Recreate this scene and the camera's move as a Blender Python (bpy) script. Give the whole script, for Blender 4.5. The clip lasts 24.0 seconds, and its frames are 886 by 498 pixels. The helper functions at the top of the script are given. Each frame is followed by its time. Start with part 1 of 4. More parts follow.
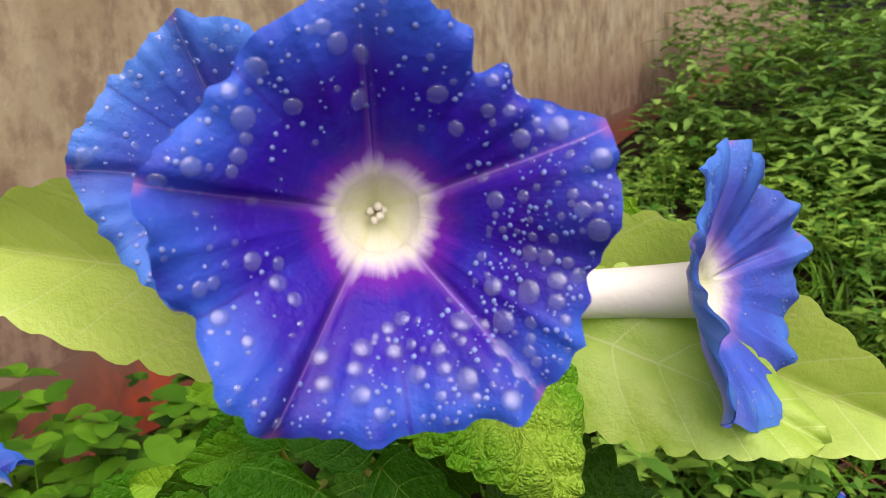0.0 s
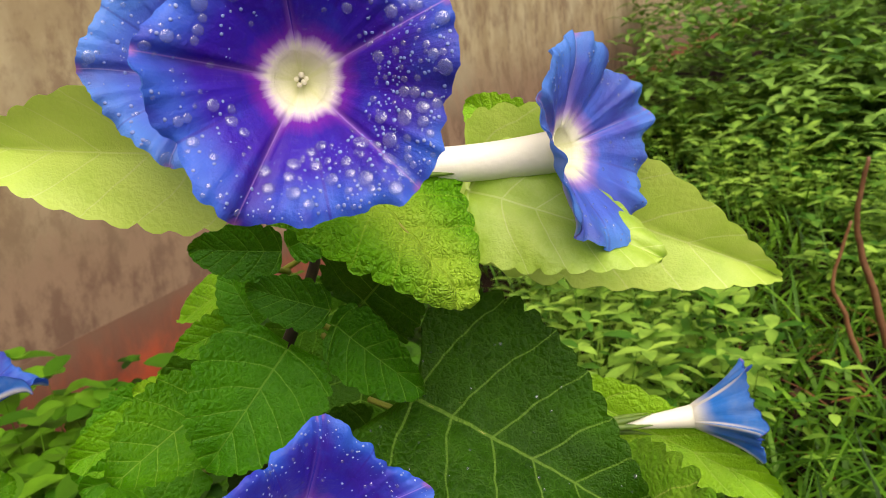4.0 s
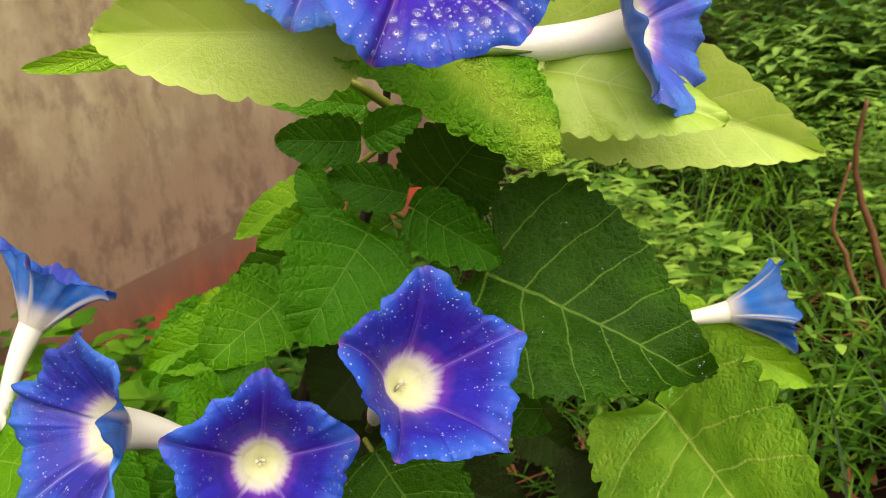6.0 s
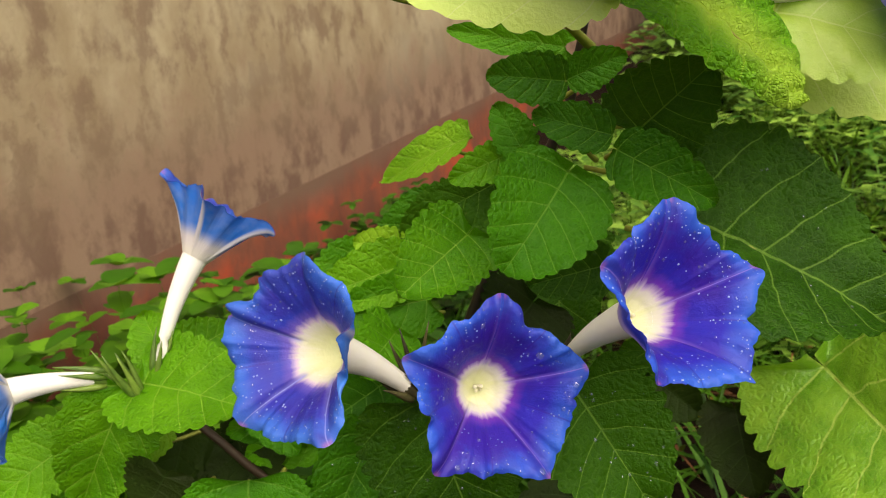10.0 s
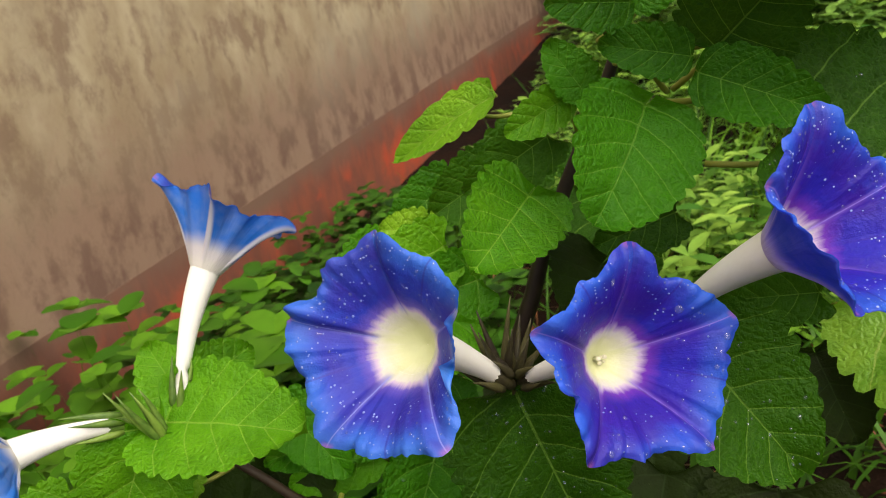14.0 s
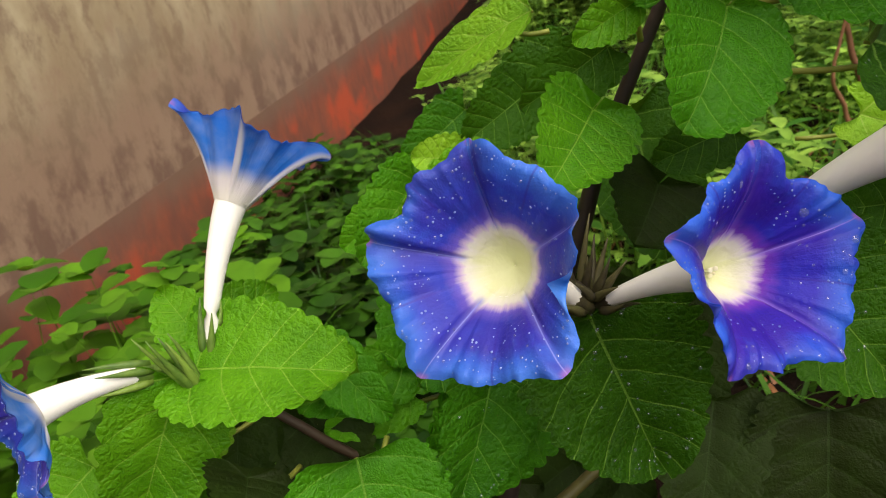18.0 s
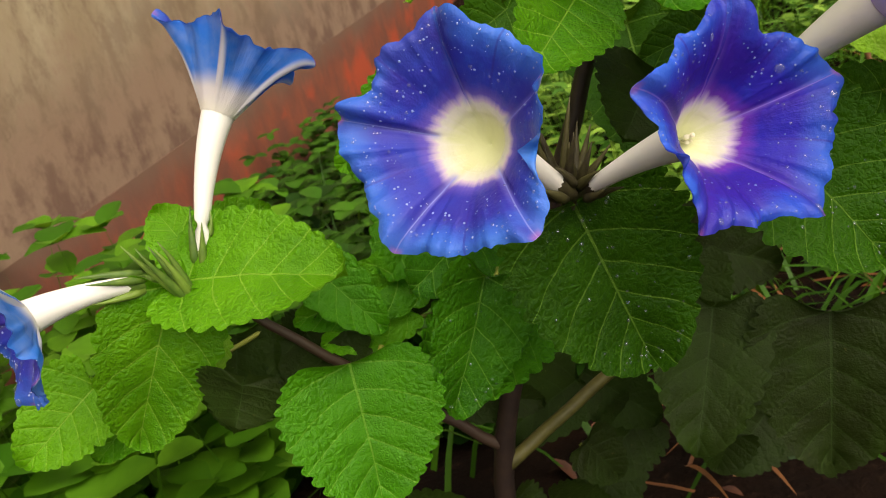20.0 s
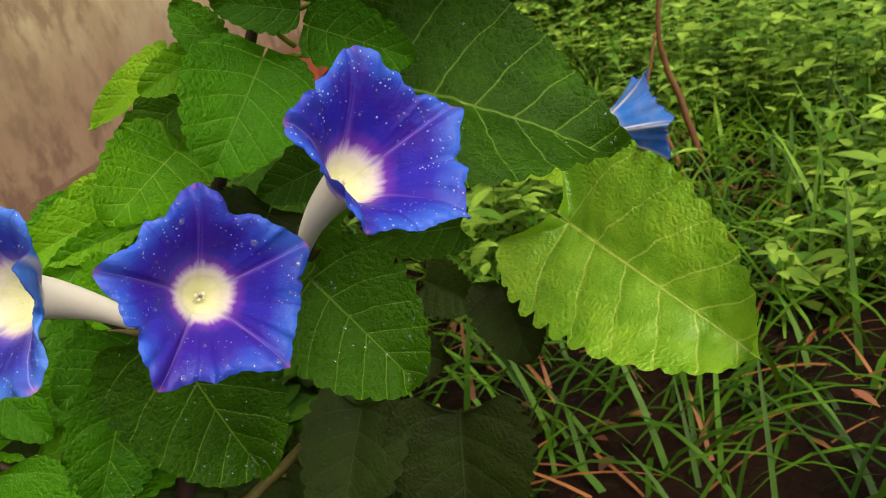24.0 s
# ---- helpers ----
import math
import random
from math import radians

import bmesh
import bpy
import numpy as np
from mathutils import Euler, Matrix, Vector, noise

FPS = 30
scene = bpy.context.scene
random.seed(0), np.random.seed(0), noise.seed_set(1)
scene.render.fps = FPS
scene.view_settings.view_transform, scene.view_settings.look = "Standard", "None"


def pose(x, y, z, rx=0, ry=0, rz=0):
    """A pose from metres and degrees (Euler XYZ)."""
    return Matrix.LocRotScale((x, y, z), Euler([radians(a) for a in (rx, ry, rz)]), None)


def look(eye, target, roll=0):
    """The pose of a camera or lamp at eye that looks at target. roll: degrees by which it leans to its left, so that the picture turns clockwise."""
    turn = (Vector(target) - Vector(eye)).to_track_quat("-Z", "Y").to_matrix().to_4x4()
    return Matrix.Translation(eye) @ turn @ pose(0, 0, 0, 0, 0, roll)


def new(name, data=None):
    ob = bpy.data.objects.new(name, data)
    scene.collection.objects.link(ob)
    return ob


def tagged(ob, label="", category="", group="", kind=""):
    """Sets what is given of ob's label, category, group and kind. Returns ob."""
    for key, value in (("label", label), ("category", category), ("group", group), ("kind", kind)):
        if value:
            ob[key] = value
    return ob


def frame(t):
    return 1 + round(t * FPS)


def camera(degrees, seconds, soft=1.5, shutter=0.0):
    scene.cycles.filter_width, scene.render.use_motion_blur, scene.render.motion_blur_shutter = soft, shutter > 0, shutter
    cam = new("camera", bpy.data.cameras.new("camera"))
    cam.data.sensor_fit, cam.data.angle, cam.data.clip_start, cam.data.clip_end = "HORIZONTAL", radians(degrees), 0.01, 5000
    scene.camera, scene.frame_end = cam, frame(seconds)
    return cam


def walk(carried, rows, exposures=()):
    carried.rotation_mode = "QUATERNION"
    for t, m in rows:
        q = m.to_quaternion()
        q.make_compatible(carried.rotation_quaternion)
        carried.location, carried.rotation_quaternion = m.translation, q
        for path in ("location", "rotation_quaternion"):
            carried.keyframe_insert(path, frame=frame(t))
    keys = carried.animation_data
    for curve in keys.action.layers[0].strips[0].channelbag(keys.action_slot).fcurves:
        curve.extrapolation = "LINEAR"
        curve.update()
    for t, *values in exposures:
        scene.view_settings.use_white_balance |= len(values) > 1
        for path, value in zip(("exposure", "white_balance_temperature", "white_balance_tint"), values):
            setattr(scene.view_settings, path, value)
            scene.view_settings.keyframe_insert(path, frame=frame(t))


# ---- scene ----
cam = camera(55.0, 24.0, soft=0.75)
cam.data.dof.use_dof, cam.data.dof.focus_distance, cam.data.dof.aperture_fstop = True, 0.28, 36.0
PATH = [
    (0, (0.0036, 0.0008, 0.5197), (-0.0704, 1.9292, -0.0056), -2.76),
    (0.5, (0.0114, -0.0078, 0.5192), (-0.1037, 1.9142, -0.0218), -3.27),
    (1, (0.0153, -0.0159, 0.5188), (-0.1015, 1.9023, -0.0354), -3.29),
    (1.5, (0.0157, -0.0234, 0.5136), (-0.0845, 1.9036, -0.0122), -4.61),
    (2, (0.0152, -0.0328, 0.5098), (-0.0333, 1.9000, -0.0022), -5.06),
    (2.5, (0.0190, -0.0449, 0.5115), (0.0084, 1.8790, -0.0351), -4.31),
    (4.5, (0.024, -0.085, 0.487), (-0.015, 1.84, -0.055), -7.0),
    (5, (0.011, -0.088, 0.478), (-0.022, 1.836, -0.068), -7.4),
    (5.5, (-0.007, -0.104, 0.477), (-0.013, 1.809, -0.108), -7.1),
    (6, (-0.019, -0.118, 0.468), (-0.025, 1.794, -0.121), -7.4),
    (6.5, (-0.031, -0.124, 0.465), (-0.042, 1.782, -0.14), -6.9),
    (7, (-0.042, -0.126, 0.463), (-0.056, 1.778, -0.148), -6.7),
    (7.5, (-0.054, -0.126, 0.46), (-0.05, 1.781, -0.143), -6.2),
    (8, (-0.065, -0.128, 0.461), (-0.05, 1.778, -0.146), -6.1),
    (8.5, (-0.074, -0.129, 0.46), (-0.063, 1.775, -0.152), -5.9),
    (9, (-0.086, -0.128, 0.461), (-0.089, 1.772, -0.163), -5.7),
    (9.5, (-0.096, -0.127, 0.46), (-0.118, 1.771, -0.169), -5.4),
    (10, (-0.108, -0.126, 0.461), (-0.145, 1.769, -0.175), -5.3),
    (10.5, (-0.12, -0.126, 0.464), (-0.165, 1.764, -0.189), -5.2),
    (12.5, (-0.138, -0.1, 0.442), (-0.132, 1.775, -0.254), -8.1),
    (13, (-0.146, -0.086, 0.431), (-0.101, 1.797, -0.241), -9.9),
    (13.5, (-0.152, -0.079, 0.43), (-0.09, 1.81, -0.224), -11.6),
    (14, (-0.17, -0.075, 0.437), (-0.045, 1.814, -0.208), -11.6),
    (14.5, (-0.19, -0.075, 0.444), (0.006, 1.799, -0.229), -11.7),
    (15, (-0.201, -0.08, 0.439), (0.032, 1.788, -0.237), -12.2),
    (15.5, (-0.207, -0.083, 0.441), (0.048, 1.773, -0.259), -12.0),
    (16, (-0.211, -0.078, 0.441), (0.059, 1.77, -0.274), -11.7),
    (16.5, (-0.209, -0.071, 0.444), (0.059, 1.771, -0.288), -11.8),
    (17, (-0.211, -0.062, 0.442), (0.063, 1.778, -0.293), -11.9),
    (17.5, (-0.219, -0.053, 0.436), (0.056, 1.781, -0.311), -11.7),
    (18, (-0.226, -0.046, 0.425), (0.034, 1.783, -0.342), -11.9),
    (18.5, (-0.232, -0.043, 0.412), (-0.002, 1.781, -0.376), -12.0),
    (20.5, (-0.202, -0.067, 0.389), (-0.014, 1.753, -0.418), -15.0),
    (21, (-0.18, -0.075, 0.393), (0.053, 1.746, -0.399), -14.7),
    (21.5, (-0.156, -0.086, 0.401), (0.098, 1.734, -0.389), -14.4),
    (22, (-0.141, -0.095, 0.4), (0.16, 1.727, -0.368), -14.0),
    (22.5, (-0.127, -0.103, 0.402), (0.225, 1.712, -0.36), -13.5),
    (23, (-0.104, -0.113, 0.407), (0.259, 1.703, -0.35), -13.2),
    (23.5, (-0.088, -0.117, 0.413), (0.291, 1.691, -0.353), -12.4),
    (24, (-0.076, -0.123, 0.413), (0.312, 1.687, -0.344), -12.4),
]
# A blue-green tint lies over the film between 14.9 and 17.8 s.
EXPOSURES = [(0.0, 0.46, 6700, 18), (1.0, 0.52, 7000, 17), (2.5, 0.56, 7300, 14), (4.5, 0.58, 7500, 9), (10.5, 0.58, 7500, 9), (12.5, 0.57, 7000, 10), (14.8, 0.57, 6900, 10), (14.9, 0.58, 2050, -50), (17.8, 0.58, 2050, -50), (17.9, 0.55, 6900, 10), (18.5, 0.55, 7000, 10), (20.5, 0.57, 7500, 9), (24.0, 0.58, 7700, 9)]
walk(cam, [(t, look(eye, target, roll)) for t, eye, target, roll in PATH], EXPOSURES)

# Light: an overcast morning after rain, soft daylight from above and behind the camera.
world = bpy.data.worlds.new("overcast_sky")
scene.world = world
world.use_nodes = True
wn = world.node_tree
sky = wn.nodes.new("ShaderNodeTexSky")
sky.sky_type = "NISHITA"
sky.sun_disc = False
sky.sun_elevation, sky.sun_rotation = radians(54), radians(161)
sky.air_density, sky.dust_density, sky.ozone_density = 0.35, 5.0, 0.3
wn.links.new(sky.outputs[0], wn.nodes["Background"].inputs[0])
wn.nodes["Background"].inputs[1].default_value = 0.088
sun_data = bpy.data.lights.new("sun", "SUN")
sun_data.energy, sun_data.angle, sun_data.color = 2.8, radians(80), (1.0, 0.95, 0.87)
sun = new("sun", sun_data)
sun.matrix_world = look((0.5, -1.45, 2.1), (0, 0, 0))


# ---- materials ----
class Nodes:
    """A small builder of node materials."""

    def __init__(self, name):
        self.mat = bpy.data.materials.new(name)
        self.mat.use_nodes = True
        self.t = self.mat.node_tree
        self.bsdf = self.t.nodes["Principled BSDF"]
        self.out = self.t.nodes["Material Output"]

    def put(self, kind, **sets):
        n = self.t.nodes.new(kind)
        for k, v in sets.items():
            setattr(n, k, v)
        return n

    def link(self, a, b):
        if isinstance(a, (int, float)):
            b.default_value = a
        elif isinstance(a, tuple):
            b.default_value = a if len(a) == 4 else (*a, 1)
        else:
            self.t.links.new(a, b)

    def math(self, op, a, b=0.0, c=0.0):
        n = self.put("ShaderNodeMath", operation=op)
        for i, v in enumerate((a, b, c)):
            self.link(v, n.inputs[i])
        return n.outputs[0]

    def mix(self, f, a, b, mode="MIX"):
        n = self.put("ShaderNodeMix", data_type="RGBA", blend_type=mode)
        self.link(f, n.inputs[0])
        self.link(a, n.inputs[6])
        self.link(b, n.inputs[7])
        return n.outputs[2]

    def step(self, v, lo, hi):
        n = self.put("ShaderNodeMapRange", interpolation_type="SMOOTHSTEP")
        self.link(v, n.inputs[0])
        n.inputs[1].default_value, n.inputs[2].default_value = lo, hi
        return n.outputs[0]

    def coords(self, which="Object", scale=(1, 1, 1)):
        c = self.put("ShaderNodeTexCoord").outputs[which]
        m = self.put("ShaderNodeMapping")
        m.inputs["Scale"].default_value = scale
        self.link(c, m.inputs[0])
        return m.outputs[0]

    def noise(self, v, scale, detail=4.0, rough=0.55):
        n = self.put("ShaderNodeTexNoise")
        self.link(v, n.inputs["Vector"])
        n.inputs["Scale"].default_value, n.inputs["Detail"].default_value, n.inputs["Roughness"].default_value = scale, detail, rough
        return n.outputs[0]

    def cells(self, v, scale, feature="DISTANCE_TO_EDGE"):
        n = self.put("ShaderNodeTexVoronoi", feature=feature)
        self.link(v, n.inputs["Vector"])
        n.inputs["Scale"].default_value = scale
        return n.outputs[0]

    def ramp(self, v, *stops):
        n = self.put("ShaderNodeValToRGB")
        e = n.color_ramp.elements
        while len(e) < len(stops):
            e.new(0.5)
        for el, (p, c) in zip(e, stops):
            el.position, el.color = p, (*c, 1)
        self.link(v, n.inputs[0])
        return n.outputs[0]

    def bump(self, h, strength, dist):
        n = self.put("ShaderNodeBump")
        n.inputs["Strength"].default_value, n.inputs["Distance"].default_value = strength, dist
        self.link(h, n.inputs["Height"])
        self.link(n.outputs[0], self.bsdf.inputs["Normal"])
        return n.outputs[0]

    def random(self):
        return self.put("ShaderNodeObjectInfo").outputs["Random"]

    def island(self):
        return self.put("ShaderNodeNewGeometry").outputs["Random Per Island"]

    def uv(self):
        s = self.put("ShaderNodeSeparateXYZ")
        self.link(self.put("ShaderNodeTexCoord").outputs["UV"], s.inputs[0])
        return s.outputs[0], s.outputs[1]

    def set(self, color, rough=0.5, **more):
        self.link(color, self.bsdf.inputs["Base Color"])
        self.link(rough, self.bsdf.inputs["Roughness"])
        for k, v in more.items():
            self.link(v, self.bsdf.inputs[k.replace("_", " ")])
        return self

    def thin(self, color, share, normal=None):
        """Lets a share of the light through, as leaves and petals do."""
        tr = self.put("ShaderNodeBsdfTranslucent")
        self.link(color, tr.inputs[0])
        if normal is not None:
            self.link(normal, tr.inputs["Normal"])
        m = self.put("ShaderNodeMixShader")
        self.link(share, m.inputs[0])
        self.link(self.bsdf.outputs[0], m.inputs[1])
        self.link(tr.outputs[0], m.inputs[2])
        self.link(m.outputs[0], self.out.inputs[0])
        return self


def leaf_material(name, dark, light, vein, rough, share, spec, show=0.5, relief=0.5, cell=260.0, deep=0.0011, core=0.0):
    """A toothed leaf: midrib, side veins that branch from it and fork towards the edge, a fine net between them and puckered relief."""
    m = Nodes(name)
    u, v = m.uv()
    side = m.math("ABSOLUTE", m.math("MULTIPLY", m.math("SUBTRACT", v, 0.5), 2.0))
    p = m.coords("Object")
    warp = m.math("MULTIPLY", m.math("SUBTRACT", m.noise(p, 45.0, 2.0), 0.5), 0.06)
    run = m.math("ADD", warp, m.math("SUBTRACT", u, m.math("ADD", m.math("MULTIPLY", side, 0.10), m.math("MULTIPLY", m.math("POWER", side, 3.0), 0.10))))
    s = m.math("MULTIPLY", m.math("DIVIDE", run, m.math("ADD", 1.0, m.math("MULTIPLY", side, 0.48))), 5.6)
    near = m.math("ABSOLUTE", m.math("SUBTRACT", s, m.math("ROUND", s)))
    wide = m.math("SUBTRACT", 0.040, m.math("MULTIPLY", side, 0.026))
    lateral = m.math("MULTIPLY", m.math("SUBTRACT", 1.0, m.step(m.math("DIVIDE", near, wide), 0.35, 1.0)), m.step(run, -0.08, -0.03))
    lobe = m.math("SUBTRACT", 1.0, m.step(m.math("ABSOLUTE", m.math("ADD", u, m.math("MULTIPLY", side, 0.34))), 0.002, 0.009))
    lateral = m.math("MAXIMUM", lateral, lobe)
    # cross veins tie the side veins together
    t = m.math("MULTIPLY", m.math("ADD", m.math("ADD", side, m.math("MULTIPLY", u, 0.55)), m.math("MULTIPLY", m.noise(p, 90.0, 2.0), 0.35)), 6.5)
    across = m.math("ABSOLUTE", m.math("SUBTRACT", t, m.math("ROUND", t)))
    tie = m.math("MULTIPLY", m.math("SUBTRACT", 1.0, m.step(across, 0.015, 0.05)), m.step(side, 0.10, 0.25))
    mid = m.math("SUBTRACT", 1.0, m.step(m.math("SUBTRACT", side, m.math("SUBTRACT", 0.018, m.math("MULTIPLY", u, 0.013))), -0.005, 0.006))
    veins = m.math("MAXIMUM", m.math("MAXIMUM", m.math("MULTIPLY", lateral, 0.92), mid), m.math("MULTIPLY", tie, 0.10))
    skew = m.put("ShaderNodeVectorMath", operation="ADD")
    m.link(p, skew.inputs[0])
    jitter = m.put("ShaderNodeTexNoise")
    m.link(p, jitter.inputs["Vector"])
    jitter.inputs["Scale"].default_value = 180.0
    shrink = m.put("ShaderNodeVectorMath", operation="SCALE")
    m.link(jitter.outputs[1], shrink.inputs[0])
    shrink.inputs["Scale"].default_value = 0.0022
    m.link(shrink.outputs[0], skew.inputs[1])
    net = m.cells(skew.outputs[0], cell)
    small = m.cells(skew.outputs[0], cell * 2.6)
    fine = m.noise(p, 1100.0, 3.0)
    broad = m.noise(p, 38.0, 4.0)
    tone = m.math("ADD", m.math("MULTIPLY", broad, 0.9), m.math("MULTIPLY", m.random(), 0.40))
    base = m.mix(m.step(tone, 0.30, 0.95), dark, light)
    if core:
        base = m.mix(m.math("MULTIPLY", m.math("SUBTRACT", 1.0, m.step(m.math("ADD", side, m.math("MULTIPLY", broad, 0.2)), 0.12, 0.62)), core), base, vein)
    base = m.mix(m.math("MULTIPLY", m.math("SUBTRACT", 1.0, m.step(net, 0.0, 0.07)), 0.18 * show), base, vein)
    base = m.mix(m.math("MULTIPLY", m.math("SUBTRACT", 1.0, m.step(small, 0.0, 0.06)), 0.05 * show), base, vein)
    base = m.mix(m.math("MULTIPLY", m.step(fine, 0.45, 0.7), 0.22), base, light)
    base = m.mix(m.math("MULTIPLY", veins, show), base, vein)
    speck = m.math("MULTIPLY", m.step(m.noise(p, 520.0, 2.0), 0.77, 0.80), 0.35)
    base = m.mix(speck, base, (0.42, 0.46, 0.16))
    worn = m.math("MULTIPLY", m.step(m.noise(p, 140.0, 6.0, 0.7), 0.70, 0.76), 0.6)
    base = m.mix(worn, base, (0.14, 0.11, 0.03))
    height = m.math("ADD", m.math("MULTIPLY", m.step(net, 0.0, 0.42), m.math("ADD", 0.35, m.math("MULTIPLY", m.step(side, 0.12, 0.55), 0.65))), m.math("MULTIPLY", m.step(small, 0.0, 0.35), 0.34))
    height = m.math("ADD", height, m.math("MULTIPLY", fine, 0.18))
    height = m.math("SUBTRACT", height, m.math("MULTIPLY", m.math("MAXIMUM", veins, m.math("SUBTRACT", 1.0, m.step(near, 0.0, 0.18))), 0.60))
    bump = m.bump(height, relief, deep)
    m.set(base, m.math("ADD", rough, m.math("MULTIPLY", broad, 0.18)), Specular_IOR_Level=spec)
    return m.thin(m.mix(0.5, base, (0.20, 0.42, 0.02)), share, bump).mat


# Dark green tone; on the leaves set behind it stands for shade.
DARK = leaf_material("dark_leaf", (0.008, 0.042, 0.001), (0.025, 0.100, 0.002), (0.16, 0.31, 0.04), 0.42, 0.22, 0.12, 0.54, 0.58)
LARGE = leaf_material("large_leaf", (0.009, 0.048, 0.001), (0.036, 0.135, 0.003), (0.18, 0.34, 0.05), 0.40, 0.26, 0.14, 0.56, 0.58)
# Leaf colour with the shade low and inside the shrub put in.
DEEP = leaf_material("leaf_with_shade", (0.010, 0.014, 0.003), (0.017, 0.038, 0.004), (0.04, 0.08, 0.02), 0.45, 0.10, 0.10, 0.35, 0.35)
GREEN = leaf_material("green_leaf", (0.015, 0.100, 0.002), (0.052, 0.240, 0.005), (0.20, 0.42, 0.05), 0.38, 0.28, 0.18, 0.52, 0.60)
MID = leaf_material("mid_green_leaf", (0.030, 0.168, 0.003), (0.094, 0.340, 0.007), (0.25, 0.46, 0.06), 0.38, 0.30, 0.18, 0.50, 0.58)
BRIGHT = leaf_material("bright_leaf", (0.040, 0.190, 0.003), (0.125, 0.375, 0.008), (0.32, 0.55, 0.07), 0.36, 0.32, 0.20, 0.50, 0.60)
LIME = leaf_material("young_leaf", (0.13, 0.37, 0.010), (0.28, 0.56, 0.024), (0.46, 0.64, 0.13), 0.38, 0.34, 0.30, 0.5, 0.6)
# The light tone's patches also stand for sky sheen on the blade.
GLOSSY = leaf_material("glossy_leaf", (0.075, 0.275, 0.007), (0.27, 0.53, 0.032), (0.52, 0.68, 0.15), 0.26, 0.30, 0.75, 0.55, 0.45)
CRINKLED = leaf_material("crinkled_leaf", (0.125, 0.43, 0.010), (0.265, 0.62, 0.030), (0.50, 0.72, 0.08), 0.32, 0.36, 0.30, 0.35, 0.85, 250.0, 0.0022, 0.7)
PALE = leaf_material("pale_leaf", (0.27, 0.50, 0.030), (0.54, 0.72, 0.14), (0.62, 0.74, 0.26), 0.30, 0.35, 0.5, 0.6, 0.14, 300.0)


def plain_material(name, a, b, rough, scale=60.0, relief=0.0004, share=0.0, per_island=False, **more):
    m = Nodes(name)
    p = m.coords("Object")
    n = m.noise(p, scale, 5.0)
    f = m.math("ADD", m.math("MULTIPLY", n, 0.8), m.math("MULTIPLY", m.island() if per_island else m.random(), 0.5))
    c = m.mix(m.step(f, 0.25, 0.95), a, b)
    nb = m.bump(m.noise(p, scale * 4, 3.0), 0.5, relief)
    m.set(c, rough, **more)
    if share:
        m.thin(c, share, nb)
    return m.mat


STEM = plain_material("stem_bark", (0.014, 0.008, 0.007), (0.048, 0.028, 0.017), 0.55, 120.0)
BRANCH = plain_material("olive_branch", (0.040, 0.040, 0.010), (0.12, 0.11, 0.026), 0.5, 90.0)
GREEN_STEM = plain_material("green_stem", (0.15, 0.19, 0.02), (0.30, 0.33, 0.05), 0.5, 120.0)
SEPAL = plain_material("sepal_green", (0.05, 0.115, 0.014), (0.17, 0.27, 0.040), 0.5, 200.0)
DRY_SEPAL = plain_material("dry_sepal", (0.020, 0.014, 0.008), (0.075, 0.070, 0.022), 0.6, 200.0)
STAMEN = plain_material("stamen_cream", (0.75, 0.72, 0.55), (0.85, 0.84, 0.70), 0.5, 300.0, share=0.2)
TUBE = plain_material("white_tube", (0.91, 0.90, 0.82), (0.96, 0.96, 0.93), 0.45, 90.0, share=0.12)


